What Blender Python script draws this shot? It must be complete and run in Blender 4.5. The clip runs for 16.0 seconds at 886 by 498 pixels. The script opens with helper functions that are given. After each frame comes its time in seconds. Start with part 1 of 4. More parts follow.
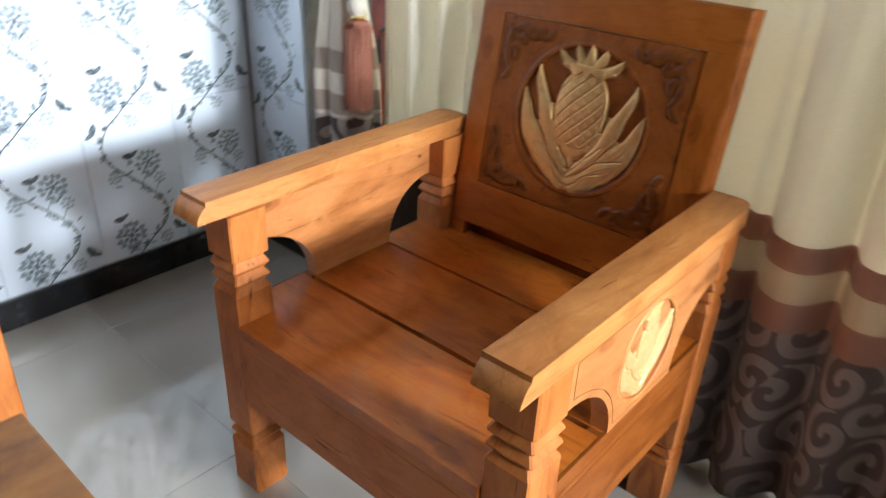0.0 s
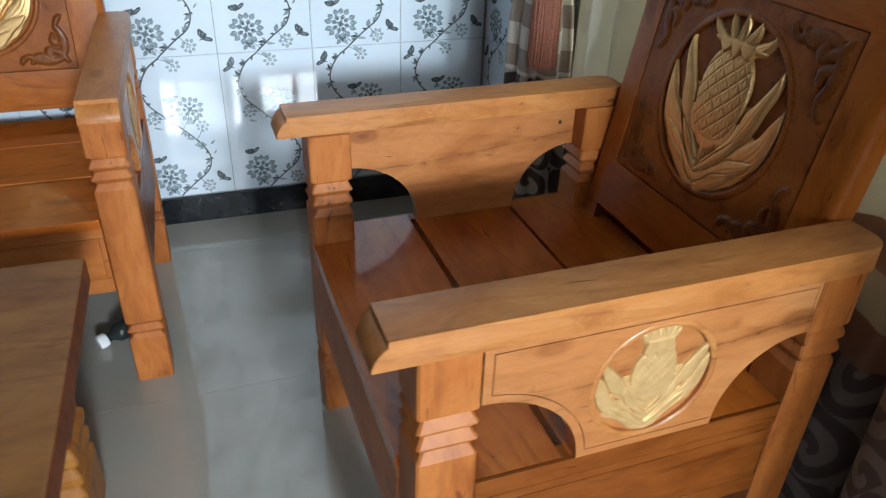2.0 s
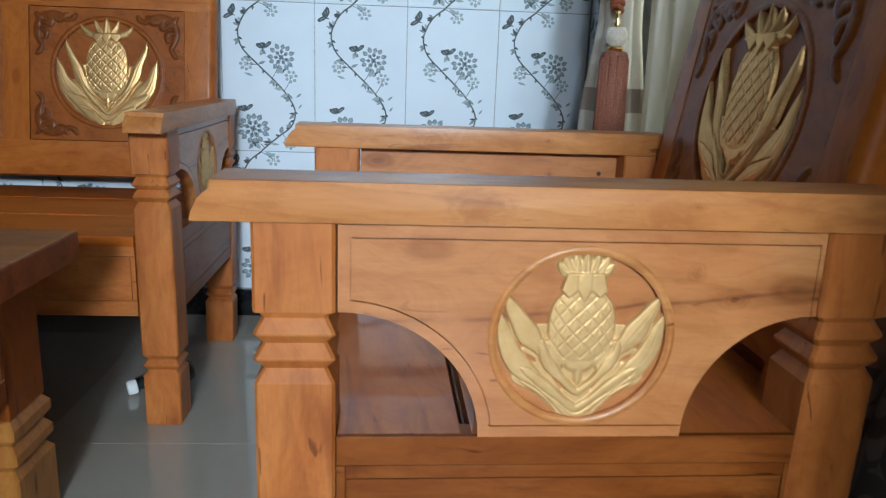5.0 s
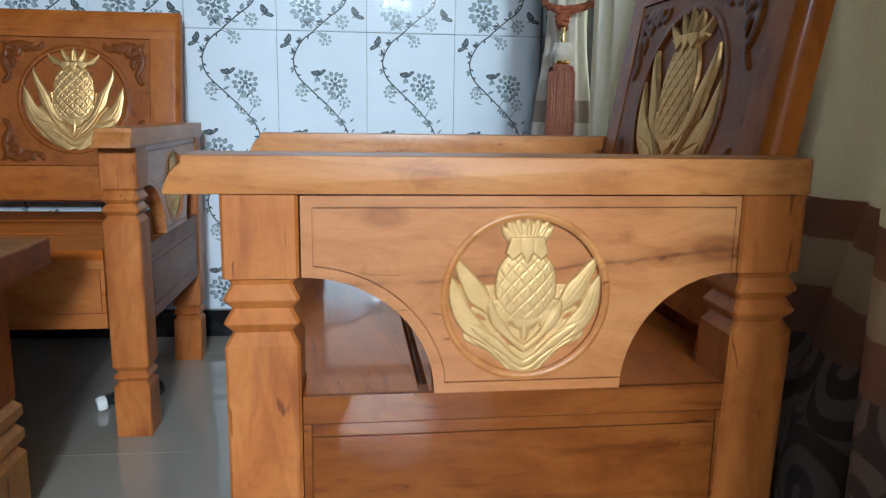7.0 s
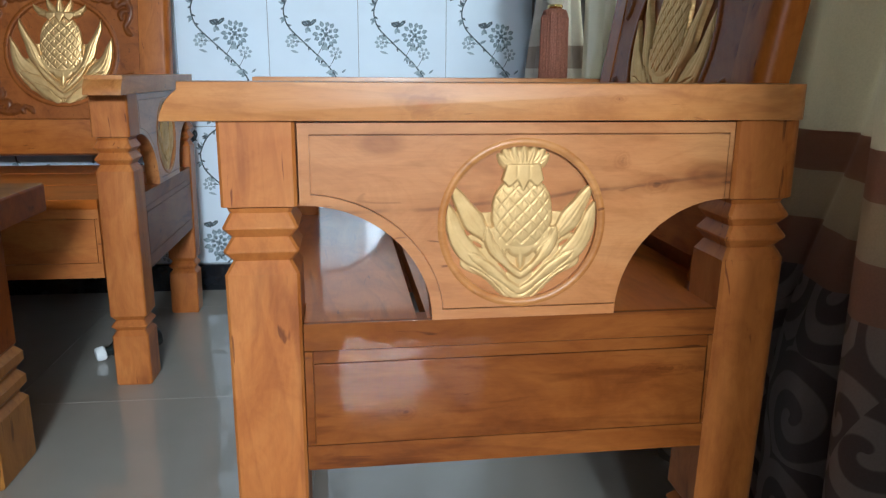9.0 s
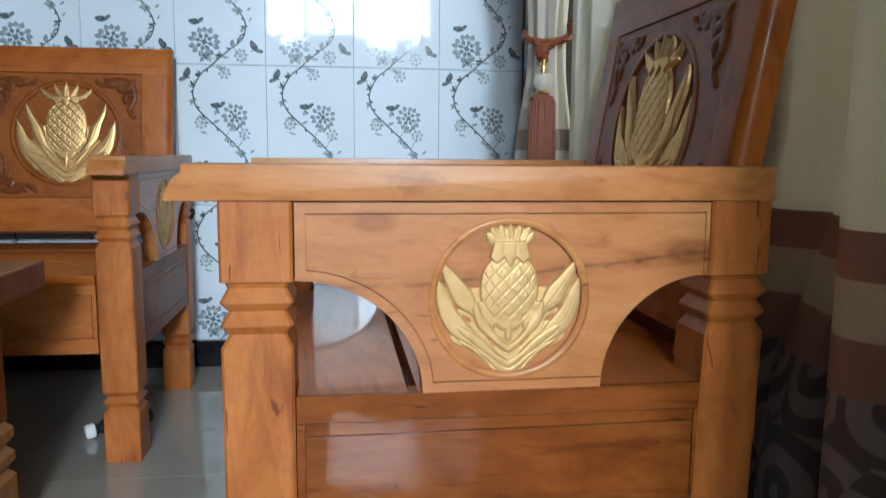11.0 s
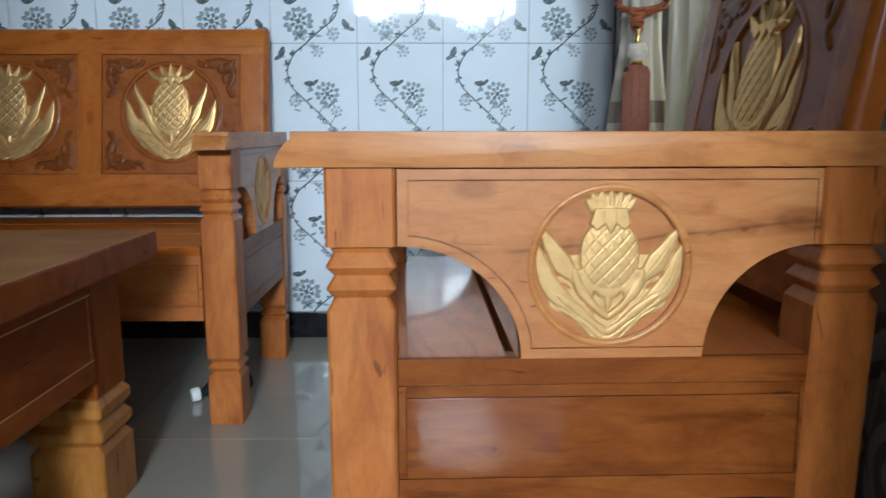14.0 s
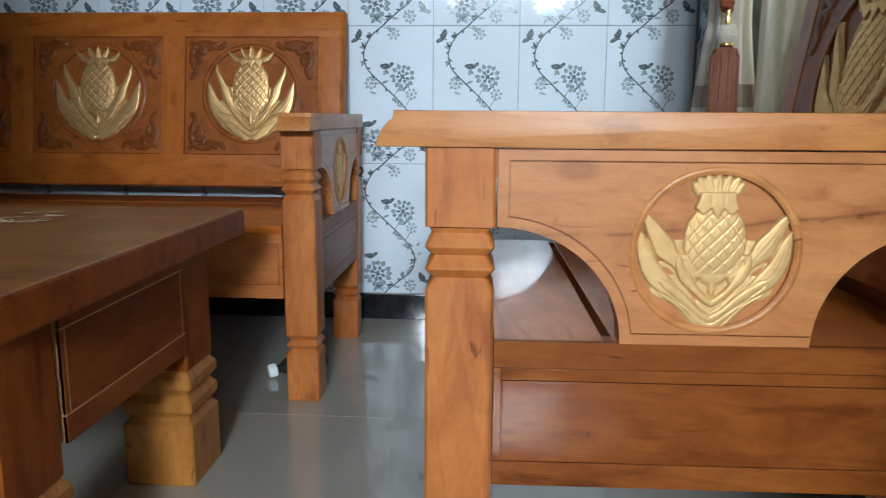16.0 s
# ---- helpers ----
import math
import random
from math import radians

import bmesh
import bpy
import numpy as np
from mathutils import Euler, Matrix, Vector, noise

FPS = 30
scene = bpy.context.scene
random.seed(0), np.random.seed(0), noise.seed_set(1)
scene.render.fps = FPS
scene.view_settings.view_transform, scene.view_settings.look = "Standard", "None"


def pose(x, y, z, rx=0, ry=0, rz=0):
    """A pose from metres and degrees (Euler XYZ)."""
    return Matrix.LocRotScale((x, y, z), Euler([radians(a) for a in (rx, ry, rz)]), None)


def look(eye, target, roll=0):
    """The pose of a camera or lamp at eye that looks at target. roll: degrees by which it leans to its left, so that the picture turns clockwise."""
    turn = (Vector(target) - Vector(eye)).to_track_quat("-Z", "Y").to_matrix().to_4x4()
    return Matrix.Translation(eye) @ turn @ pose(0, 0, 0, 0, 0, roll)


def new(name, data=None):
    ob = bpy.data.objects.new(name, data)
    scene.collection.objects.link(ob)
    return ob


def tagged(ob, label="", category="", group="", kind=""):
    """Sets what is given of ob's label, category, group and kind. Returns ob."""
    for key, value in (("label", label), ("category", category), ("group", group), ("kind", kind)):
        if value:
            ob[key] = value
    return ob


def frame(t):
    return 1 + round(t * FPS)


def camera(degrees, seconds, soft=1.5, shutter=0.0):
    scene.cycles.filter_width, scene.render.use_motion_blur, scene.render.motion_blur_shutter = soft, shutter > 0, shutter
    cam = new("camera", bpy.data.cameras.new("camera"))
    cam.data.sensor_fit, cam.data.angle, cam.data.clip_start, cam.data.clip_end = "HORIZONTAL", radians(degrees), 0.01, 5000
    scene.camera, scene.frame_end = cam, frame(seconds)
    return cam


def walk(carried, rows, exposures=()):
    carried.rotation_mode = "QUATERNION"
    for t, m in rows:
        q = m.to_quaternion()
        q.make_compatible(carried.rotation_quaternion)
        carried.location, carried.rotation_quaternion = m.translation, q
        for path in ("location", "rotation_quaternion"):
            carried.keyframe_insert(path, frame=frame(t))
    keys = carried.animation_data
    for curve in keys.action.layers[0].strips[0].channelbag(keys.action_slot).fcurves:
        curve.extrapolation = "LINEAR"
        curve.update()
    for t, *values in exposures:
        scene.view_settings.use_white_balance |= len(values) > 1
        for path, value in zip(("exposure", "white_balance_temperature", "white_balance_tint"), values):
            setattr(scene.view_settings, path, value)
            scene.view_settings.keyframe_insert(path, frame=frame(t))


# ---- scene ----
import itertools


cam = camera(62.0, 16.0, 1.2, 0.9)
EXPOSURES = [(0, 1.32, 6550, 12), (0.5, 1.2, 6500, 11), (1.5, 0.6, 6300, 7), (2.5, 0.27, 6100, 5), (3.5, 0.5, 5700, 3), (4.1, -0.05, 5950, 5), (7.5, 0.05, 6000, 5), (10.5, 0.06, 6000, 5), (12, -0.1, 6000, 5), (16, 0.0, 6200, 6)]
PATH = [
    (0, (-0.446, -1.814, 1.104), (0.878, -0.657, 0.152), 2.5),
    (0.5, (-0.321, -1.838, 1.085), (0.823, -0.547, 0.073), 3.8),
    (1, (-0.212, -1.885, 1.075), (0.742, -0.481, 0.017), 3.4),
    (1.5, (-0.117, -1.976, 1.069), (0.592, -0.436, 0.007), 3.2),
    (2, (-0.053, -2.016, 1.056), (0.509, -0.396, 0.027), 1.8),
    (2.5, (0.025, -1.983, 1.043), (0.513, -0.348, -0.001), 4.4),
    (3, (0.102, -1.977, 1.036), (0.39, -0.292, -0.001), 2.6),
    (3.5, (0.179, -2.032, 0.969), (0.331, -0.247, 0.079), 3.8),
    (4, (0.205, -2.063, 0.81), (0.32, -0.15, 0.239), 2.5),
    (6.3, (0.255, -2.138, 0.686), (0.422, -0.188, 0.272), 0.9),
    (6.5, (0.253, -2.148, 0.678), (0.423, -0.193, 0.288), 0.5),
    (7, (0.244, -2.167, 0.668), (0.453, -0.213, 0.298), 0.9),
    (7.5, (0.239, -2.185, 0.658), (0.407, -0.227, 0.282), 0.0),
    (8, (0.23, -2.181, 0.649), (0.45, -0.251, 0.174), 0.6),
    (8.2, (0.231, -2.179, 0.644), (0.451, -0.254, 0.15), 0.6),
    (10.3, (0.247, -2.196, 0.632), (0.501, -0.243, 0.28), 0.2),
    (10.5, (0.245, -2.2, 0.634), (0.5, -0.244, 0.303), 0.4),
    (11, (0.239, -2.209, 0.638), (0.486, -0.241, 0.378), 0.5),
    (11.5, (0.237, -2.211, 0.641), (0.461, -0.235, 0.426), 0.3),
    (12, (0.234, -2.212, 0.639), (0.446, -0.236, 0.416), 0.6),
    (12.5, (0.231, -2.219, 0.636), (0.421, -0.242, 0.393), 0.8),
    (13, (0.231, -2.223, 0.632), (0.363, -0.245, 0.368), -0.1),
    (13.5, (0.227, -2.219, 0.627), (0.323, -0.242, 0.34), -0.2),
    (14, (0.22, -2.217, 0.625), (0.246, -0.242, 0.311), -0.1),
    (14.5, (0.204, -2.208, 0.621), (0.186, -0.238, 0.277), 0.4),
    (15, (0.193, -2.211, 0.622), (0.135, -0.241, 0.282), 0.5),
    (15.5, (0.189, -2.214, 0.62), (0.094, -0.246, 0.275), 0.3),
    (16, (0.177, -2.215, 0.619), (0.049, -0.251, 0.267), 0.4),
]
walk(cam, [(t, look(eye, target, roll)) for t, eye, target, roll in PATH], EXPOSURES)

# ---------- world and light ----------
world = bpy.data.worlds.new("sky")
scene.world = world
world.use_nodes = True
wn = world.node_tree.nodes
sky = wn.new("ShaderNodeTexSky")
sky.sky_type, sky.sun_disc = "NISHITA", False
sky.sun_elevation, sky.sun_rotation = radians(48), radians(200)
wn["Background"].inputs[1].default_value = 0.12
world.node_tree.links.new(sky.outputs[0], wn["Background"].inputs[0])


def window_lamp(x0, x1, z0, z1, y, power, color):
    """Sky light standing in a pane of the south window."""
    data = bpy.data.lights.new("window_light", "AREA")
    data.shape, data.size, data.size_y = "RECTANGLE", x1 - x0, z1 - z0
    data.energy, data.color = power * (x1 - x0) * (z1 - z0), color
    ob = new("window_light", data)
    ob.matrix_world = look(((x0 + x1) / 2, y, (z0 + z1) / 2), ((x0 + x1) / 2, 0, (z0 + z1) / 2))


SOUTH, WEST, CEIL = -8.2, -2.6, 3.2
DAY = (0.84, 0.93, 1.0)
# two panes bright, two dim: strengths fitted to wall reflections and the sofa's lighting
PANES = [(-0.82, -0.40, 380), (-0.32, 0.26, 30), (0.34, 1.16, 800), (1.24, 1.84, 110)]
for a, b, power in PANES:
    window_lamp(a, b, 2.22, 2.92, SOUTH - 0.06, power, DAY)



# ---------- materials ----------
def material(name):
    m = bpy.data.materials.new(name)
    m.use_nodes = True
    return m, m.node_tree.nodes, m.node_tree.links, m.node_tree.nodes["Principled BSDF"]


def ramp(nodes, stops, kind="LINEAR"):
    r = nodes.new("ShaderNodeValToRGB")
    r.color_ramp.interpolation = kind
    while len(r.color_ramp.elements) < len(stops):
        r.color_ramp.elements.new(0.5)
    for e, (p, c) in zip(r.color_ramp.elements, stops):
        e.position, e.color = p, (*c, 1)
    return r


def mix(nodes, links, fac, a, b, mode="MIX"):
    n = nodes.new("ShaderNodeMix")
    n.data_type, n.blend_type = "RGBA", mode
    for i, v in ((0, fac), (6, a), (7, b)):
        if isinstance(v, bpy.types.NodeSocket):
            links.new(v, n.inputs[i])
        else:
            n.inputs[i].default_value = v if i == 0 else (*v, 1)
    return n.outputs[2]


def bump(nodes, links, bsdf, height, strength, distance):
    b = nodes.new("ShaderNodeBump")
    b.inputs["Strength"].default_value, b.inputs["Distance"].default_value = strength, distance
    links.new(height, b.inputs["Height"])
    links.new(b.outputs[0], bsdf.inputs["Normal"])


def coords(nodes, links, scale, kind="Object", shift=True):
    """Object coordinates, scaled, with a shift of its own for every object."""
    tc, mp = nodes.new("ShaderNodeTexCoord"), nodes.new("ShaderNodeMapping")
    mp.inputs["Scale"].default_value = scale
    links.new(tc.outputs[kind], mp.inputs[0])
    if shift:
        info, mul = nodes.new("ShaderNodeObjectInfo"), nodes.new("ShaderNodeMath")
        mul.operation = "MULTIPLY"
        mul.inputs[1].default_value = 37.0
        links.new(info.outputs["Random"], mul.inputs[0])
        links.new(mul.outputs[0], mp.inputs["Location"])
    return mp.outputs[0]


def noise_of(nodes, links, vec, scale, detail=4.0, rough=0.55, distortion=0.0):
    n = nodes.new("ShaderNodeTexNoise")
    n.inputs["Scale"].default_value, n.inputs["Detail"].default_value = scale, detail
    n.inputs["Roughness"].default_value, n.inputs["Distortion"].default_value = rough, distortion
    links.new(vec, n.inputs["Vector"])
    return n.outputs["Fac"]


def wood(name, along, dark, mid, light, rough=0.34, coat=0.3, coat_rough=0.1, veins=0.8, line=None, wavy=0.0, heart=0.60, knots=()):
    """Lacquered wood with its grain along x, y or z of the thing."""
    m, nodes, links, bsdf = material(name)
    axis = "xyz".index(along)

    def grain(across, length):
        s = [across] * 3
        s[axis] = length
        return coords(nodes, links, s)

    broad = noise_of(nodes, links, grain(8.0, 2.6), 1.0, 5, 0.62, 1.6)
    r = ramp(nodes, [(0.28, dark), (0.48, mid), (0.72, light)])
    links.new(broad, r.inputs[0])
    fine = noise_of(nodes, links, grain(300.0, 24.0), 1.0, 5, 0.65, 0.8)
    fr = ramp(nodes, [(0.34, (0.74, 0.68, 0.62)), (0.56, (1, 1, 1))])
    links.new(fine, fr.inputs[0])
    col = mix(nodes, links, 0.26, r.outputs[0], fr.outputs[0], "MULTIPLY")
    lines = noise_of(nodes, links, grain(95.0, 9.0), 1.0, 4, 0.6, 3.0)
    ln = ramp(nodes, [(0.34, (0.80, 0.73, 0.66)), (0.50, (1, 1, 1))])
    links.new(lines, ln.inputs[0])
    col = mix(nodes, links, 0.24, col, ln.outputs[0], "MULTIPLY")
    # flowing year rings, strong in places and lost in others
    wave = nodes.new("ShaderNodeTexWave")
    wave.wave_type, wave.bands_direction, wave.wave_profile = "BANDS", "DIAGONAL", "SAW"
    wave.inputs["Scale"].default_value, wave.inputs["Distortion"].default_value = 1.0, 7.0
    wave.inputs["Detail"].default_value, wave.inputs["Detail Scale"].default_value = 3.0, 0.55
    links.new(grain(15.0, 2.4), wave.inputs["Vector"])
    wv = ramp(nodes, [(0.0, (1, 1, 1)), (0.78, (0.95, 0.93, 0.90)), (0.95, (0.68, 0.58, 0.50)), (1.0, (0.95, 0.93, 0.91))])
    links.new(wave.outputs["Fac"], wv.inputs[0])
    where = ramp(nodes, [(0.42, (0.08, 0.08, 0.08)), (0.70, (0.55, 0.55, 0.55))])
    links.new(noise_of(nodes, links, grain(7.0, 4.0), 1.0, 3), where.inputs[0])
    col = mix(nodes, links, where.outputs[0], col, wv.outputs[0], "MULTIPLY")
    # blotches where the lacquer soaked in
    blot = noise_of(nodes, links, grain(19.0, 11.0), 1.0, 6, 0.7, 1.2)
    bl = ramp(nodes, [(0.34, (0.72, 0.62, 0.50)), (0.54, (1, 1, 1))])
    links.new(blot, bl.inputs[0])
    col = mix(nodes, links, 0.6, col, bl.outputs[0], "MULTIPLY")
    # dark heartwood streaks
    streak = noise_of(nodes, links, grain(13.0, 2.0), 1.0, 3, 0.55, 2.6)
    sr = ramp(nodes, [(heart, (1, 1, 1)), (heart + 0.14, (0.52, 0.42, 0.34))])
    links.new(streak, sr.inputs[0])
    col = mix(nodes, links, veins, col, sr.outputs[0], "MULTIPLY")
    # knots with dark hearts, and short checks in the grain
    vor = nodes.new("ShaderNodeTexVoronoi")
    vor.inputs["Scale"].default_value, vor.inputs["Randomness"].default_value = 1.0, 1.0
    links.new(grain(10.5, 5.2), vor.inputs["Vector"])
    kr = ramp(nodes, [(0.04, (0.34, 0.24, 0.17)), (0.08, (0.66, 0.55, 0.45)), (0.11, (0.56, 0.44, 0.34)), (0.17, (1, 1, 1))])
    links.new(vor.outputs["Distance"], kr.inputs[0])
    col = mix(nodes, links, 0.7, col, kr.outputs[0], "MULTIPLY")
    check = noise_of(nodes, links, grain(75.0, 11.0), 1.0, 2, 0.5, 1.2)
    ck = ramp(nodes, [(0.70, (1, 1, 1)), (0.745, (0.36, 0.27, 0.21))])
    links.new(check, ck.inputs[0])
    col = mix(nodes, links, 0.85, col, ck.outputs[0], "MULTIPLY")
    if line is not None:
        # one dark grain line across the board at a height, wandering and broken
        tc, sep = nodes.new("ShaderNodeTexCoord"), nodes.new("ShaderNodeSeparateXYZ")
        links.new(tc.outputs["Object"], sep.inputs[0])
        wander = noise_of(nodes, links, coords(nodes, links, (7, 0.1, 0.1), shift=False), 1.0, 3, 0.6)
        sub, off, dist = nodes.new("ShaderNodeMath"), nodes.new("ShaderNodeMath"), nodes.new("ShaderNodeMath")
        sub.operation, off.operation, dist.operation = "SUBTRACT", "MULTIPLY_ADD", "ABSOLUTE"
        off.inputs[1].default_value = 0.014
        rise, least, low = nodes.new("ShaderNodeMath"), nodes.new("ShaderNodeMath"), nodes.new("ShaderNodeMath")
        rise.operation, least.operation, low.operation = "MULTIPLY_ADD", "MAXIMUM", "SUBTRACT"
        rise.inputs[1].default_value, rise.inputs[2].default_value = 0.105, line - 0.0273
        least.inputs[1].default_value, low.inputs[1].default_value = line - 0.002, 0.007
        links.new(sep.outputs[0], rise.inputs[0])
        links.new(rise.outputs[0], least.inputs[0])
        links.new(least.outputs[0], low.inputs[0])
        links.new(low.outputs[0], off.inputs[2])
        links.new(wander, off.inputs[0])
        links.new(sep.outputs[2], sub.inputs[0])
        links.new(off.outputs[0], sub.inputs[1])
        links.new(sub.outputs[0], dist.inputs[0])
        scaled = nodes.new("ShaderNodeMath")
        scaled.operation = "MULTIPLY"
        scaled.inputs[1].default_value = 62.0
        links.new(dist.outputs[0], scaled.inputs[0])
        lr = ramp(nodes, [(0.05, (0.40, 0.33, 0.28)), (0.16, (0.76, 0.70, 0.64)), (0.9, (1, 1, 1))])
        links.new(scaled.outputs[0], lr.inputs[0])
        broken = noise_of(nodes, links, coords(nodes, links, (16, 16, 16), shift=False), 1.0, 3)
        br = ramp(nodes, [(0.34, (0.15, 0.15, 0.15)), (0.60, (0.9, 0.9, 0.9))])
        links.new(broken, br.inputs[0])
        col = mix(nodes, links, br.outputs[0], col, mix(nodes, links, 1.0, col, lr.outputs[0], "MULTIPLY"))
    for x0, z0, wide, high, dark_heart in knots:
        # a knot of the board, with rings of swirled grain about it
        place_at, bent = nodes.new("ShaderNodeMapping"), nodes.new("ShaderNodeVectorMath")
        place_at.vector_type = "TEXTURE"
        place_at.inputs["Location"].default_value, place_at.inputs["Scale"].default_value = (x0, 0, z0), (wide, 1000, high)
        tc = nodes.new("ShaderNodeTexCoord")
        links.new(tc.outputs["Object"], place_at.inputs[0])
        bent.operation = "LENGTH"
        links.new(place_at.outputs[0], bent.inputs[0])
        swirl = nodes.new("ShaderNodeMath")
        swirl.operation = "MULTIPLY_ADD"
        swirl.inputs[1].default_value = 1.15
        links.new(noise_of(nodes, links, coords(nodes, links, (40, 40, 70), shift=False), 1.0, 3, 0.6, 1.0), swirl.inputs[0])
        links.new(bent.outputs["Value"], swirl.inputs[2])
        kn = ramp(nodes, [(0.45, (dark_heart, dark_heart * 0.86, dark_heart * 0.74)), (0.56, (0.90, 0.86, 0.82)), (0.66, (0.82, 0.76, 0.70)), (0.76, (0.97, 0.96, 0.94)), (0.86, (0.88, 0.83, 0.79)), (1.0, (1, 1, 1))])
        fold = nodes.new("ShaderNodeMath")
        fold.operation = "MULTIPLY"
        fold.inputs[1].default_value = 0.68
        links.new(swirl.outputs[0], fold.inputs[0])
        links.new(fold.outputs[0], kn.inputs[0])
        col = mix(nodes, links, 1.0, col, kn.outputs[0], "MULTIPLY")
    links.new(col, bsdf.inputs["Base Color"])
    smear = noise_of(nodes, links, coords(nodes, links, (6, 6, 6)), 1.0, 3)
    rr = nodes.new("ShaderNodeMapRange")
    rr.inputs["To Min"].default_value, rr.inputs["To Max"].default_value = rough - 0.07, rough + 0.12
    links.new(smear, rr.inputs[0])
    links.new(rr.outputs[0], bsdf.inputs["Roughness"])
    bsdf.inputs["Coat Weight"].default_value, bsdf.inputs["Coat Roughness"].default_value = coat, coat_rough
    bsdf.inputs["Specular IOR Level"].default_value = 0.3
    bump(nodes, links, bsdf, fine, 0.12, 0.0006)
    if wavy:
        # a hand-brushed, slightly uneven coat of lacquer
        b = nodes.new("ShaderNodeBump")
        b.inputs["Strength"].default_value, b.inputs["Distance"].default_value = wavy, 0.004
        links.new(noise_of(nodes, links, coords(nodes, links, (17, 17, 17)), 1.0, 3, 0.5, 0.5), b.inputs["Height"])
        links.new(b.outputs[0], bsdf.inputs["Coat Normal"])
        patch = ramp(nodes, [(0.40, (0.03, 0.03, 0.03)), (0.62, (coat_rough * 2.2,) * 3)])
        links.new(noise_of(nodes, links, coords(nodes, links, (9, 9, 9)), 1.0, 4), patch.inputs[0])
        links.new(patch.outputs[0], bsdf.inputs["Coat Roughness"])
    return m


TEAK = ((0.32, 0.088, 0.016), (0.44, 0.136, 0.028), (0.52, 0.190, 0.049))
PALE = ((0.375, 0.128, 0.035), (0.485, 0.186, 0.058), (0.56, 0.245, 0.088))
DEEP = ((0.34, 0.078, 0.009), (0.45, 0.117, 0.013), (0.53, 0.162, 0.022))
TEAK2 = ((0.37, 0.128, 0.032), (0.49, 0.190, 0.052), (0.57, 0.255, 0.082))
RAILC = ((0.145, 0.036, 0.006), (0.21, 0.057, 0.009), (0.275, 0.087, 0.017))
FRAMEC = ((0.29, 0.074, 0.009), (0.385, 0.108, 0.014), (0.455, 0.146, 0.023))
WOOD = {a: wood("teak_" + a, a, *TEAK, rough=0.45, coat=0.06, coat_rough=0.22) for a in "xyz"}
ARMW = wood("arm_teak", "x", *TEAK2, rough=0.40, coat=0.30, coat_rough=0.26, knots=((0.240, 0.604, 0.036, 0.022, 0.93), (0.43, 0.611, 0.010, 0.006, 0.45)))
PANEL = {a: wood("pale_teak_" + a, a, *PALE, rough=0.38, coat=0.45, coat_rough=0.30, veins=0.35, line=0.504, knots=((0.441, 0.551, 0.012, 0.011, 0.42), (0.478, 0.524, 0.020, 0.013, 0.50), (0.262, 0.503, 0.011, 0.010, 0.35))) for a in "xyz"}
RAIL = wood("rail_teak", "x", *RAILC, rough=0.40, coat=0.09, coat_rough=0.05, veins=1.0, wavy=0.16, heart=0.54, knots=((0.222, 0.290, 0.016, 0.012, 0.45), (0.50, 0.325, 0.05, 0.010, 0.60)))
RAIL.node_tree.nodes["Principled BSDF"].inputs["Specular IOR Level"].default_value = 0.14
FRAMEW = wood("frame_teak", "z", *FRAMEC, rough=0.40, coat=0.1, coat_rough=0.12)
FRAMEY = wood("frame_teak_across", "y", *FRAMEC, rough=0.40, coat=0.1, coat_rough=0.12)
SEATW = {a: wood("seat_teak_" + a, a, *DEEP, rough=0.3, coat=0.58, coat_rough=0.06) for a in "xyz"}
BACKW = wood("panel_teak", "z", (0.22, 0.056, 0.009), (0.29, 0.080, 0.013), (0.35, 0.108, 0.021), 0.42, 0.08, 0.08)
CARVEW = wood("carved_teak", "z", (0.13, 0.034, 0.007), (0.18, 0.050, 0.009), (0.23, 0.070, 0.014), 0.34, 0.06, 0.1)
for one in (FRAMEW, FRAMEY, BACKW, CARVEW):
    one.node_tree.nodes["Principled BSDF"].inputs["Specular IOR Level"].default_value = 0.2
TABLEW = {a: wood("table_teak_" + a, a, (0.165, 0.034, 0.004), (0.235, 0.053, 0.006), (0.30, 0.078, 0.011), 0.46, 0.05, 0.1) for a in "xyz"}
for one in TABLEW.values():
    one.node_tree.nodes["Principled BSDF"].inputs["Specular IOR Level"].default_value = 0.14
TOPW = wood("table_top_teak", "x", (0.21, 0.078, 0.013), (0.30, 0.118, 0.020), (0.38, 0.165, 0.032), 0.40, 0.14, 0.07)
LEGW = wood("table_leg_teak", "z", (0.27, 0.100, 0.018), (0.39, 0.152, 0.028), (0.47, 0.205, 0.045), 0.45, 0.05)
REDW = wood("red_frame_wood", "z", (0.22, 0.030, 0.010), (0.30, 0.045, 0.014), (0.36, 0.062, 0.020), 0.3)
RAWW = wood("raw_wood", "y", (0.42, 0.21, 0.085), (0.52, 0.28, 0.12), (0.60, 0.34, 0.155), 0.6, 0.0)


def gold_paint(name, metal, rough):
    m, nodes, links, bsdf = material(name)
    n = noise_of(nodes, links, coords(nodes, links, (60, 60, 60)), 1.0, 4)
    r = ramp(nodes, [(0.3, (0.55, 0.335, 0.135)), (0.6, (0.64, 0.405, 0.178)), (0.8, (0.69, 0.46, 0.22))])
    links.new(n, r.inputs[0])
    links.new(r.outputs[0], bsdf.inputs["Base Color"])
    bsdf.inputs["Metallic"].default_value = metal
    bsdf.inputs["Roughness"].default_value = rough
    bsdf.inputs["Specular Tint"].default_value = (1.0, 0.78, 0.45, 1)
    bump(nodes, links, bsdf, noise_of(nodes, links, coords(nodes, links, (300, 300, 300)), 1.0, 2), 0.15, 0.0005)
    return m


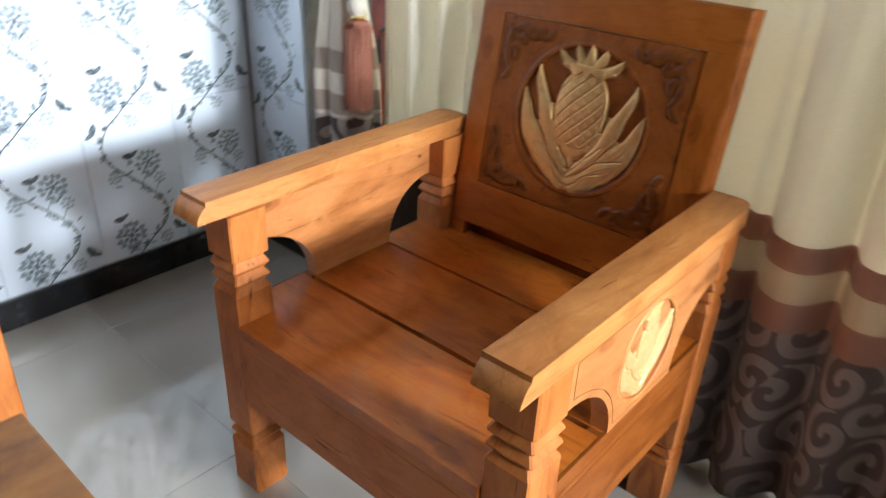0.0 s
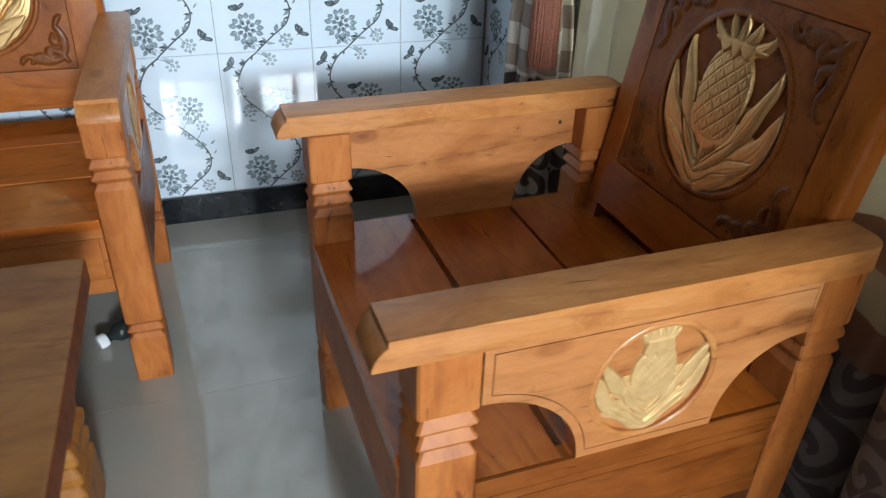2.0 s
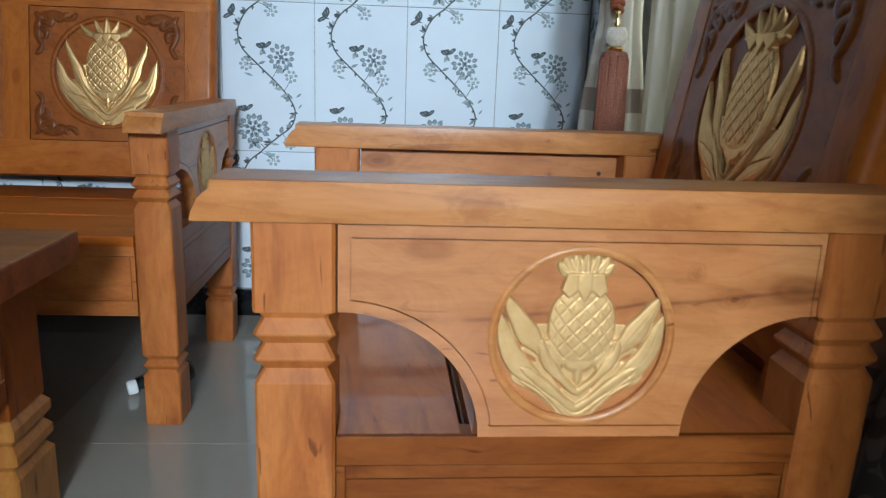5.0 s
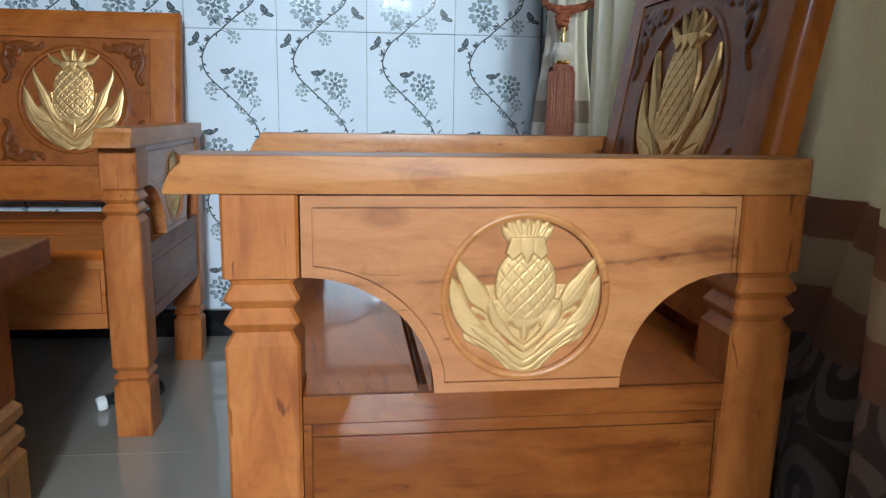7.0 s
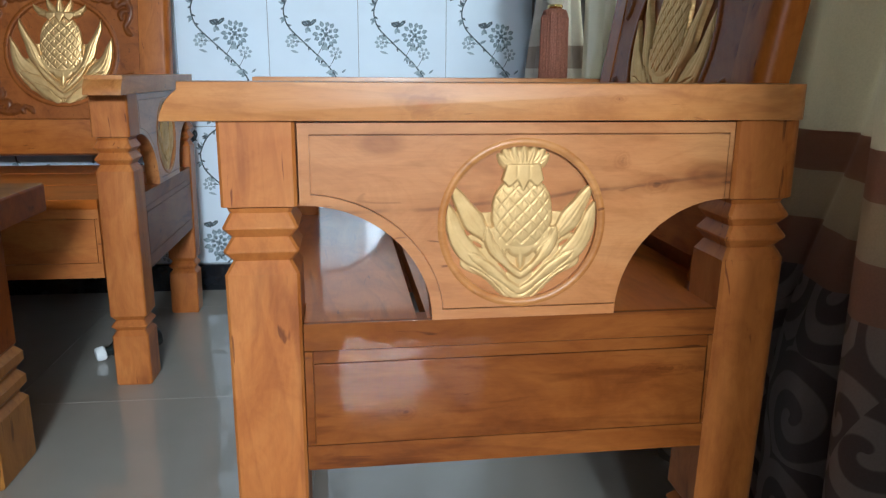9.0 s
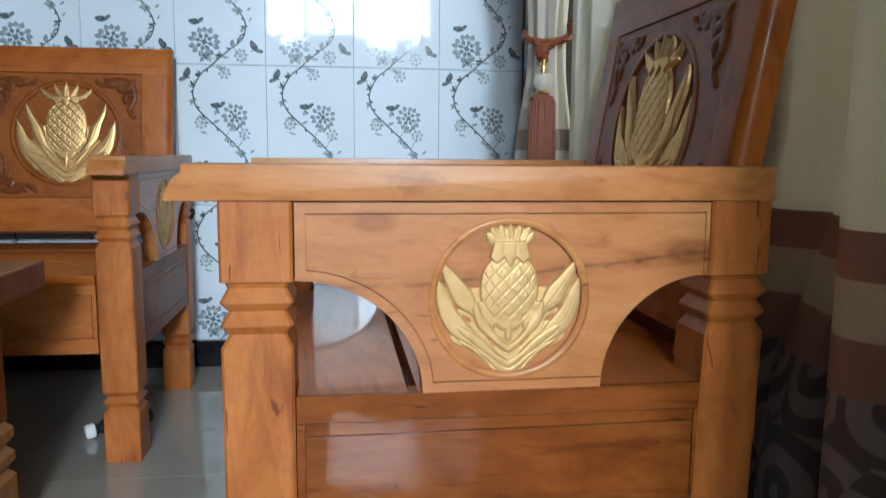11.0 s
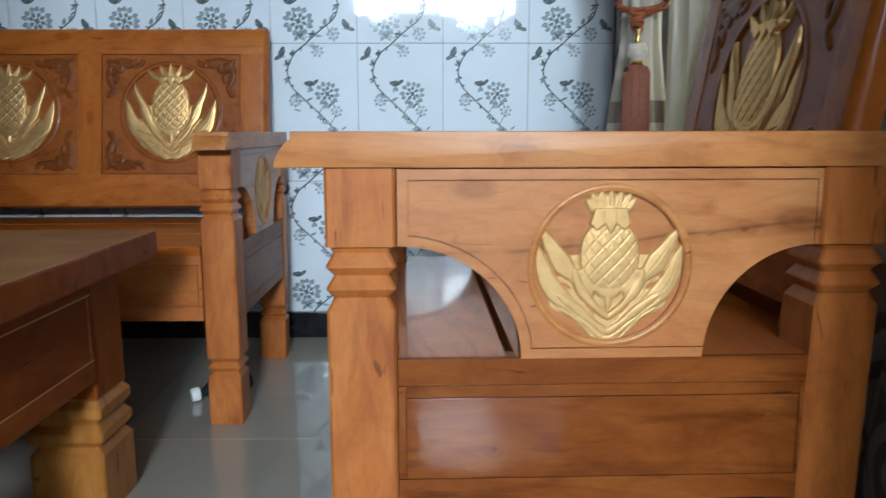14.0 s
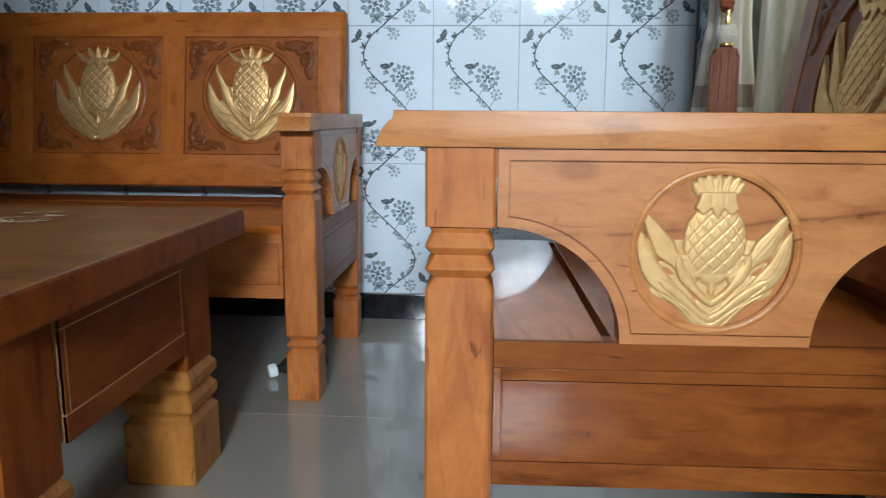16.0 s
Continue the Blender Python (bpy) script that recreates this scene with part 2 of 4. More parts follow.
def plain(name, color, rough, metal=0.0, vary=0.12, scale=30.0, coat=0.0, bumps=0.0):
    m, nodes, links, bsdf = material(name)
    n = noise_of(nodes, links, coords(nodes, links, (scale,) * 3), 1.0, 5)
    lo, hi = (tuple(min(1, c * f) for c in color) for f in (1 - vary, 1 + vary))
    r = ramp(nodes, [(0.3, lo), (0.7, hi)])
    links.new(n, r.inputs[0])
    links.new(r.outputs[0], bsdf.inputs["Base Color"])
    bsdf.inputs["Roughness"].default_value, bsdf.inputs["Metallic"].default_value = rough, metal
    bsdf.inputs["Coat Weight"].default_value = coat
    if bumps:
        bump(nodes, links, bsdf, n, bumps, 0.002)
    return m


GOLD, RICH_GOLD = gold_paint("gold_paint", 0.30, 0.45), gold_paint("lacquered_gold_paint", 0.66, 0.38)
GLAZE = plain("wall_tile_glaze", (0.725, 0.805, 0.895), 0.03, vary=0.03, scale=7, bumps=0.06)
GLAZE.node_tree.nodes["Principled BSDF"].inputs["Specular IOR Level"].default_value = 1.0
FGROUT = plain("floor_grout", (0.34, 0.326, 0.298), 0.3, vary=0.1)
GROUT = plain("grout", (0.30, 0.31, 0.32), 0.8, vary=0.15)
INK = plain("print_dark", (0.10, 0.12, 0.135), 0.08, 0.10, 0.3, 250, bumps=0.02)
INK2 = plain("print_mid", (0.26, 0.325, 0.37), 0.08, 0.10, 0.3, 250, bumps=0.02)
INK3 = plain("print_pale", (0.37, 0.445, 0.495), 0.08, 0.08, 0.25, 250, bumps=0.02)
BLACKT = plain("black_skirting_glaze", (0.012, 0.013, 0.016), 0.08, vary=0.3)
FLOORT = plain("polished_floor_tile", (0.36, 0.33, 0.288), 0.03, vary=0.06, scale=4, coat=0.2)
FLOORT.node_tree.nodes["Principled BSDF"].inputs["Specular IOR Level"].default_value = 0.8
PLASTER = plain("painted_plaster", (0.28, 0.28, 0.265), 0.7, vary=0.05, scale=5, bumps=0.1)
CEILM = plain("ceiling_paint", (0.46, 0.455, 0.44), 0.8, vary=0.03, scale=3)
ROPE = plain("rust_rope", (0.30, 0.080, 0.032), 0.75, vary=0.35, scale=260, bumps=0.6)
FRINGE = plain("rust_fringe", (0.42, 0.165, 0.105), 0.7, vary=0.3, scale=300)
BRASS = plain("brass", (0.75, 0.55, 0.22), 0.22, 1.0)
BEAD = plain("pearl_bead", (0.68, 0.62, 0.53), 0.3, vary=0.1, scale=200)
CAPM = plain("white_cap_plastic", (0.78, 0.79, 0.80), 0.35, vary=0.04)
BOTTLE = plain("dark_bottle_plastic", (0.02, 0.025, 0.024), 0.15, vary=0.3)
IRON = plain("dark_iron", (0.03, 0.027, 0.024), 0.35, 0.8)
SCUFF = plain("bare_scratched_wood", (0.58, 0.47, 0.33), 0.6)
DARK = plain("shadow_gap_wood", (0.05, 0.02, 0.008), 0.6)


def curtain_cloth(name, bands, top, ground, thin=0.42):
    """Cream cloth with woven bands by height, and a dark scroll border below."""
    m, nodes, links, bsdf = material(name)
    tc, sep = nodes.new("ShaderNodeTexCoord"), nodes.new("ShaderNodeSeparateXYZ")
    links.new(tc.outputs["Object"], sep.inputs[0])
    norm = nodes.new("ShaderNodeMath")
    norm.operation = "DIVIDE"
    norm.inputs[1].default_value = top
    links.new(sep.outputs[2], norm.inputs[0])
    r = ramp(nodes, [(p / top, c) for p, c in bands], "CONSTANT")
    links.new(norm.outputs[0], r.inputs[0])
    # scrolls: a volute in each cell of the border
    uv, mp = nodes.new("ShaderNodeTexCoord"), nodes.new("ShaderNodeMapping")
    mp.inputs["Scale"].default_value = (8.6, 8.6, 8.6)
    links.new(uv.outputs["UV"], mp.inputs[0])
    vor = nodes.new("ShaderNodeTexVoronoi")
    vor.voronoi_dimensions = "2D"
    vor.inputs["Scale"].default_value, vor.inputs["Randomness"].default_value = 1.0, 0.75
    links.new(mp.outputs[0], vor.inputs["Vector"])
    local, sp = nodes.new("ShaderNodeVectorMath"), nodes.new("ShaderNodeSeparateXYZ")
    local.operation = "SUBTRACT"
    links.new(mp.outputs[0], local.inputs[0])
    links.new(vor.outputs["Position"], local.inputs[1])
    links.new(local.outputs[0], sp.inputs[0])

    def calc(op, a, b=None):
        n = nodes.new("ShaderNodeMath")
        n.operation = op
        for k, v in enumerate((a, b)):
            if isinstance(v, bpy.types.NodeSocket):
                links.new(v, n.inputs[k])
            elif v is not None:
                n.inputs[k].default_value = v
        return n.outputs[0]

    hue = nodes.new("ShaderNodeSeparateColor")
    links.new(vor.outputs["Color"], hue.inputs[0])
    flip = calc("SUBTRACT", calc("MULTIPLY", calc("GREATER_THAN", hue.outputs[0], 0.5), 2.0), 1.0)
    turn = calc("MULTIPLY", calc("ARCTAN2", sp.outputs[1], sp.outputs[0]), flip)
    arm = calc("ADD", calc("ADD", turn, calc("MULTIPLY", vor.outputs["Distance"], 15.5)), calc("MULTIPLY", hue.outputs[1], 6.28))
    ring = ramp(nodes, [(0.40, (0, 0, 0)), (0.56, (1, 1, 1))])
    half_sine = calc("MULTIPLY_ADD", calc("SINE", arm), 0.5)
    half_sine.node.inputs[2].default_value = 0.5
    links.new(half_sine, ring.inputs[0])
    border = mix(nodes, links, ring.outputs[0], ground, (0.145, 0.107, 0.102))
    low = ramp(nodes, [(0.0, (1, 1, 1)), (bands[1][0] / top, (0, 0, 0))], "CONSTANT")
    links.new(norm.outputs[0], low.inputs[0])
    col = mix(nodes, links, low.outputs[0], r.outputs[0], border)
    weave = noise_of(nodes, links, coords(nodes, links, (420, 420, 420)), 1.0, 2)
    wr = ramp(nodes, [(0.2, (0.86, 0.86, 0.86)), (0.8, (1, 1, 1))])
    links.new(weave, wr.inputs[0])
    col = mix(nodes, links, 1.0, col, wr.outputs[0], "MULTIPLY")
    links.new(col, bsdf.inputs["Base Color"])
    bsdf.inputs["Roughness"].default_value = 0.85
    bsdf.inputs["Sheen Weight"].default_value = 0.15
    trans, blend = nodes.new("ShaderNodeBsdfTranslucent"), nodes.new("ShaderNodeMixShader")
    links.new(col, trans.inputs[0])
    blend.inputs[0].default_value = thin
    links.new(bsdf.outputs[0], blend.inputs[1])
    links.new(trans.outputs[0], blend.inputs[2])
    links.new(blend.outputs[0], nodes["Material Output"].inputs[0])
    bump(nodes, links, bsdf, weave, 0.2, 0.0005)
    return m


CREAM, BROWN, BEIGE = (0.70, 0.635, 0.545), (0.34, 0.195, 0.15), (0.52, 0.42, 0.32)
CLOTH = curtain_cloth("banded_curtain", [(0, (0.05, 0.03, 0.03)), (0.40, BROWN), (0.455, BEIGE), (0.508, BROWN), (0.562, CREAM)], 2.5, (0.30, 0.238, 0.224))
BAND, WHITE = (0.50, 0.40, 0.33), (0.88, 0.82, 0.73)
CLOTH2 = curtain_cloth("tied_curtain", [(0, (0.05, 0.03, 0.03)), (0.53, WHITE), (0.545, BAND), (0.588, WHITE), (0.635, BAND), (0.685, WHITE)], 2.5, (0.60, 0.55, 0.50), 0.40)


def sheer_cloth():
    m, nodes, links, bsdf = material("sheer_cloth")
    tc, sep = nodes.new("ShaderNodeTexCoord"), nodes.new("ShaderNodeSeparateXYZ")
    links.new(tc.outputs["Object"], sep.inputs[0])
    hem = ramp(nodes, [(0.0, (0.07, 0.052, 0.048)), (0.42, (0.83, 0.80, 0.735))], "CONSTANT")
    links.new(sep.outputs[2], hem.inputs[0])
    links.new(hem.outputs[0], bsdf.inputs["Base Color"])
    bsdf.inputs["Roughness"].default_value = 0.9
    trans, blend = nodes.new("ShaderNodeBsdfTranslucent"), nodes.new("ShaderNodeMixShader")
    links.new(hem.outputs[0], trans.inputs[0])
    n = noise_of(nodes, links, coords(nodes, links, (300, 300, 40)), 1.0, 2)
    rr = nodes.new("ShaderNodeMapRange")
    rr.inputs["To Min"].default_value, rr.inputs["To Max"].default_value = 0.22, 0.34
    links.new(n, rr.inputs[0])
    links.new(rr.outputs[0], blend.inputs[0])
    links.new(bsdf.outputs[0], blend.inputs[1])
    links.new(trans.outputs[0], blend.inputs[2])
    links.new(blend.outputs[0], nodes["Material Output"].inputs[0])
    return m


SHEER = sheer_cloth()


def glass():
    m, nodes, links, bsdf = material("window_glass")
    bsdf.inputs["Base Color"].default_value = (0.9, 0.95, 0.93, 1)
    bsdf.inputs["Roughness"].default_value = 0.02
    bsdf.inputs["Transmission Weight"].default_value = 1.0
    bsdf.inputs["IOR"].default_value = 1.45
    return m


GLASS = glass()


# ---------- mesh helpers ----------
ROUNDED = ("armrest", "back_post", "back_bottom_rail", "back_top_rail", "back_stile")


def finish(name, bm, mats, parent=None, label="", smooth=False, m=None):
    me = bpy.data.meshes.new(name)
    bm.normal_update()
    if name in ROUNDED:
        for e in bm.edges:
            e.smooth = len(e.link_faces) == 2 and e.calc_face_angle() < 0.5
    bm.to_mesh(me)
    bm.free()
    for one in mats if isinstance(mats, (list, tuple)) else [mats]:
        me.materials.append(one)
    if smooth or name in ROUNDED:
        me.polygons.foreach_set("use_smooth", [True] * len(me.polygons))
    return place(name, me, parent, label, m)


def place(name, me, parent=None, label="", m=None):
    ob = new(name, me)
    if parent is not None:
        ob.parent = parent
    if m is not None:
        ob.matrix_basis = m
    if label:
        ob["label"] = label
    return ob


def part(name, bm, mats, parent, label="", smooth=False):
    return finish(name, bm, mats, parent, label, smooth)


def box(bm, x0, x1, y0, y1, z0, z1, edge=0.0):
    made = bmesh.ops.create_cube(bm, size=1.0)["verts"]
    for v in made:
        v.co = Vector((x0 + (v.co.x + 0.5) * (x1 - x0), y0 + (v.co.y + 0.5) * (y1 - y0), z0 + (v.co.z + 0.5) * (z1 - z0)))
    if edge:
        bmesh.ops.bevel(bm, geom=list({e for v in made for e in v.link_edges}), offset=edge, segments=2, affect="EDGES", profile=0.6)
    return bm


def block(x0, x1, y0, y1, z0, z1, edge=0.0):
    return box(bmesh.new(), x0, x1, y0, y1, z0, z1, edge)


def prism(bm, pts, a, b, to, edge=0.0):
    """A flat outline, run from depth a to b; to(p, q, depth) lays it into space."""
    one = [bm.verts.new(to(p, q, a)) for p, q in pts]
    two = [bm.verts.new(to(p, q, b)) for p, q in pts]
    faces = [bm.faces.new(one), bm.faces.new(two[::-1])]
    n = len(pts)
    for i in range(n):
        faces.append(bm.faces.new((one[i], two[i], two[(i + 1) % n], one[(i + 1) % n])))
    bmesh.ops.recalc_face_normals(bm, faces=faces)
    if edge:
        rim = [e for f in faces[:2] for e in f.edges]
        bmesh.ops.bevel(bm, geom=rim, offset=edge, segments=2, affect="EDGES", profile=0.6)
    return bm


def loft(sections, half, cx, cy, chamfer=0.003, rear=0):
    """A square post from sections of (z, inset), lowest first; rear: the side, -1 or 1, whose far corner is well rounded."""
    bm, rings = bmesh.new(), []
    for z, inset in sections:
        h, c = half - inset, chamfer
        corners = []
        for sx, sy, first in ((1, -1, 0), (1, 1, 1), (-1, 1, 2), (-1, -1, 3)):
            r, n = (0.024, 7) if sx > 0 and sy == rear else (c, 2)
            for k in range(n):
                a = math.pi / 2 * (first - 1 + k / (n - 1))
                corners.append((sx * (h - r) + r * math.cos(a), sy * (h - r) + r * math.sin(a)))
        rings.append([bm.verts.new((cx + x, cy + y, z)) for x, y in corners])
    n = len(rings[0])
    for a, b in zip(rings, rings[1:]):
        for i in range(n):
            bm.faces.new((a[i], a[(i + 1) % n], b[(i + 1) % n], b[i]))
    bm.faces.new(rings[0][::-1])
    bm.faces.new(rings[-1])
    return bm


def lathe(bm, profile, centre, turns=16):
    """A turned form from (radius, z) pairs."""
    rings = []
    for r, z in profile:
        rings.append([bm.verts.new((centre[0] + r * math.cos(2 * math.pi * i / turns), centre[1] + r * math.sin(2 * math.pi * i / turns), centre[2] + z)) for i in range(turns)])
    for a, b in zip(rings, rings[1:]):
        for i in range(turns):
            bm.faces.new((a[i], a[(i + 1) % turns], b[(i + 1) % turns], b[i]))
    bm.faces.new(rings[0][::-1])
    bm.faces.new(rings[-1])
    return bm


def tube(bm, pts, radius, sides=8, taper=None):
    rings, pts = [], [Vector(p) for p in pts]
    for i, p in enumerate(pts):
        ahead = (pts[min(i + 1, len(pts) - 1)] - pts[max(i - 1, 0)]).normalized()
        side = ahead.cross(Vector((0.31, 0.17, 0.93))).normalized()
        up = side.cross(ahead)
        r = radius * (taper(i / (len(pts) - 1)) if taper else 1)
        rings.append([bm.verts.new(p + r * (math.cos(2 * math.pi * k / sides) * side + math.sin(2 * math.pi * k / sides) * up)) for k in range(sides)])
    for a, b in zip(rings, rings[1:]):
        for k in range(sides):
            bm.faces.new((a[k], a[(k + 1) % sides], b[(k + 1) % sides], b[k]))
    bm.faces.new(rings[0][::-1])
    bm.faces.new(rings[-1])
    return bm


# ---------- carving: heights over a plane ----------
def bezier(a, b, c, n=28):
    t = np.linspace(0, 1, n)[:, None]
    return (1 - t) ** 2 * np.array(a) + 2 * t * (1 - t) * np.array(b) + t**2 * np.array(c), t[:, 0]


def blade(p, q, curve, width, veins=0.0):
    """The height, 0 to 1, of a leaf along a curve, over the points p, q; below 0 outside it."""
    pts, t = curve
    best = np.full(p.shape, -9.0)
    cross = np.zeros(p.shape)
    for (x0, y0), (x1, y1), s0, s1 in zip(pts, pts[1:], t, t[1:]):
        dx, dy = x1 - x0, y1 - y0
        k = np.clip(((p - x0) * dx + (q - y0) * dy) / max(dx * dx + dy * dy, 1e-12), 0, 1)
        w0, w1 = max(width(s0), 1e-4), max(width(s1), 1e-4)
        d = np.hypot(p - x0 - k * dx, q - y0 - k * dy) / (w0 + (w1 - w0) * k)
        h = 1 - d * d
        take = h > best
        best = np.where(take, h, best)
        cross = np.where(take, d * np.sign(dx * (q - y0) - dy * (p - x0)), cross)
    out = np.where(best > 0, np.sqrt(np.clip(best, 0, 1)), best)
    groove = veins * (np.exp(-((cross / 0.10) ** 2)) + 0.7 * np.exp(-(((np.abs(cross) - 0.45) / 0.09) ** 2)))
    return np.where(best > 0, out * (1 - groove), out)


def pineapple_heights(p, q, body, leaves, crown):
    """Heights of a carved pineapple between its leaves, in a circle of radius 1."""
    h, near = np.full(p.shape, -1.0), np.zeros(p.shape)
    m = np.abs(p)
    leaf_m, leaf_q = m + 0.022 * np.sin(8 * q + 0.6), q + 0.022 * np.sin(9 * m + 1.0)
    for a, b, c, peak, end, level, at in leaves:
        def width(s, peak=peak, end=end, at=at):
            rise = math.sin(math.pi / 2 * min(1, s / at)) ** 0.9 if s < at else 1 - (1 - end) * ((s - at) / (1 - at)) ** 1.3
            return peak * max(0.03, rise) * (1 + 0.10 * math.sin(15 * s))
        one = blade(leaf_m, leaf_q, bezier(a, b, c, 30), width, 0.17)
        near += one > -1.9
        rim = (one <= 0) & (one > -0.30) & (h > 0)
        h = np.where(rim, h * 0.5, h)
        h = np.where(one > 0, np.maximum(h, level * (0.62 + 0.38 * one)), h)
    # the leaves grow together at the foot
    root = blade(p, q, bezier((0, -0.66), (0, -0.78), (0, -0.92), 12), lambda s: 0.17 - 0.07 * s)
    h = np.where((root > 0) & (h < 0.4), np.maximum(h, 0.34 * root), h)
    cy, rx, ry, net = body
    ground = (near > 1) & (q < 0.02 - 0.25 * m) & (h < 0.2) & (m < 0.72)
    ground |= (h < 0.2) & (m < 0.8 * (q + 0.64)) & (q < cy)
    h = np.where(ground, 0.2, h)
    # fruit, with a net of grooves and a pip in each field
    bx, by = p / rx, (q - cy) / ry
    r = np.abs(bx) ** 2.3 + np.abs(by) ** 2.3
    fruit = np.sqrt(np.clip(1 - r * 0.93, 0, 1)) * 0.5 + 0.5
    bend = 1 + 0.22 * bx**2
    u1, u2 = bx * 2.6 * bend + by * 2.9 * ry / 0.395, bx * 2.6 * bend - by * 2.9 * ry / 0.395
    s1, s2 = np.abs(np.sin(u1 * net)), np.abs(np.sin(u2 * net))
    fruit = fruit - 0.16 * np.exp(-((np.minimum(s1, s2) / (0.08 * net)) ** 2)) * (np.abs(by) < 0.90)
    # a small notch in the upper corner of every scale
    f1, f2 = (u1 * net / math.pi) % 1, (-u2 * net / math.pi) % 1
    notch = np.exp(-(((f1 - f2) / 0.10) ** 2)) * np.exp(-(((f1 + f2 - 1.35) / 0.28) ** 2))
    fruit = fruit - 0.10 * notch * (np.abs(by) < 0.80)
    h = np.where((r >= 1) & (r < 1.22) & (h > 0), h * 0.55, h)
    h = np.where(r < 1, np.maximum(h, fruit), h)
    # scalloped cup below the fruit, and the stalk
    ang = np.arctan2(q - cy, p)
    ring = np.hypot(p / (rx * 1.04), (q - cy + 0.02) / (ry * 1.06))
    lobe = 1.08 + 0.11 * np.sqrt(np.abs(np.sin(ang * 5)))
    cup = (ring < lobe) & (q < cy - 0.42 * ry) & (r >= 1)
    h = np.where(cup, np.maximum(h, 0.42 + 0.25 * np.clip((lobe - ring) / 0.1, 0, 1)), h)
    foot = cy - ry
    h = np.maximum(h, 0.7 * blade(p, q, bezier((0, foot - 0.02), (0, foot - 0.12), (0, foot - 0.24)), lambda s: 0.055 * (0.5 + 0.5 * math.sin(math.pi * (0.1 + 0.8 * s)))))
    # neck leaves and crown
    top = cy + ry
    k0, k1, spread, slim, tips = crown
    # a smooth cap whose lower edge ends in three pointed petals
    f = rx / 0.362
    wide = 0.25 * f - 0.30 * np.clip(q - top + 0.02, 0, 1)
    mid = top - 0.13 * np.clip(1 - m / (0.075 * f), 0, 1)
    side = top - 0.01 - 0.075 * np.clip(1 - np.abs(m - 0.165 * f) / (0.09 * f), 0, 1)
    cap = (m < wide) & (q > np.where(m < 0.075 * f, mid, side) - 0.02) & (q < k0 + 0.04)
    dome = 0.90 + 0.16 * np.sqrt(np.clip(1 - (m / np.maximum(wide, 0.01)) ** 2, 0, 1)) - 0.05 * np.exp(-(((m - 0.075 * f + 0.35 * np.clip(top - q, 0, 1)) / 0.014) ** 2))
    h = np.where(cap, dome, h)
    for x, y, cx, cy2 in tips:
        tip, mid = (spread * x, k0 + (k1 - k0) * y), (spread * cx, k0 + (k1 - k0) * cy2)
        one = blade(m, q, bezier(tip, mid, (0.02, k0 - 0.03), 20), lambda s: slim * (0.06 + 1.1 * math.sin(math.pi * min(1, 0.04 + 0.8 * s)) ** 0.9), 0.2)
        h = np.where(one > 0, np.maximum(h, (0.74 + 0.12 * (1 - x)) * one), h)
    return h


# leaves: start, bend, end, half width, end width, level, widest at
SIDE_DESIGN = ((0.130, 0.358, 0.41, 2.35), (
    ((0.80, -0.13), (0.55, -0.51), (0.03, -0.89), 0.096, 0.75, 0.58, 0.42),
    ((0.89, 0.29), (0.80, -0.34), (0.01, -0.86), 0.108, 0.55, 0.68, 0.36),
    ((0.62, -0.32), (0.40, -0.58), (0.01, -0.80), 0.062, 0.60, 0.76, 0.40),
    ((0.79, 0.49), (0.70, 0.02), (0.20, -0.33), 0.108, 0.35, 0.84, 0.38),
    ((0.42, -0.04), (0.36, -0.36), (0.0, -0.62), 0.070, 0.50, 0.92, 0.45)), (0.655, 0.92, 0.29, 0.066, ((0.0, 1.0, 0.0, 0.5), (0.42, 0.98, 0.40, 0.45), (0.80, 0.90, 0.72, 0.35), (1.0, 0.55, 0.74, 0.12))))
BACK_DESIGN = ((0.14, 0.372, 0.51, 2.3), (
    ((0.91, 0.28), (0.80, -0.36), (0.07, -0.86), 0.142, 0.50, 0.62, 0.62),
    ((0.74, -0.34), (0.48, -0.62), (0.03, -0.80), 0.098, 0.50, 0.70, 0.48),
    ((0.55, -0.62), (0.32, -0.78), (0.08, -0.90), 0.080, 0.60, 0.62, 0.50),
    ((0.70, 0.62), (0.63, -0.06), (0.10, -0.60), 0.086, 0.45, 0.85, 0.45),
    ((0.42, -0.26), (0.30, -0.50), (0.02, -0.72), 0.054, 0.40, 0.92, 0.45)), (0.66, 0.97, 0.46, 0.056, ((0.0, 1.0, 0.0, 0.5), (0.46, 0.90, 0.40, 0.40), (1.0, 0.64, 0.86, 0.02), (0.82, 0.02, 0.56, 0.08))))


def heightfield(p, q, h, keep, to, base):
    """A closed relief: quads where keep holds, with walls down to base."""
    rows, cols = h.shape
    bm = bmesh.new()
    verts = {}

    def vert(i, j, low=False):
        key = (i, j, low)
        if key not in verts:
            verts[key] = bm.verts.new(to(p[i, j], q[i, j], base if low else h[i, j]))
        return verts[key]

    full = keep[:-1, :-1] & keep[1:, :-1] & keep[:-1, 1:] & keep[1:, 1:]
    for i in range(rows - 1):
        for j in range(cols - 1):
            if not full[i, j]:
                continue
            bm.faces.new((vert(i, j), vert(i, j + 1), vert(i + 1, j + 1), vert(i + 1, j)))
            for di, dj, a, b in ((-1, 0, (i, j + 1), (i, j)), (1, 0, (i + 1, j), (i + 1, j + 1)), (0, -1, (i, j), (i + 1, j)), (0, 1, (i + 1, j + 1), (i, j + 1))):
                y, x = i + di, j + dj
                if y < 0 or x < 0 or y >= rows - 1 or x >= cols - 1 or not full[y, x]:
                    bm.faces.new((vert(*a), vert(*b), vert(*b, True), vert(*a, True)))
    bmesh.ops.recalc_face_normals(bm, faces=bm.faces[:])
    return bm


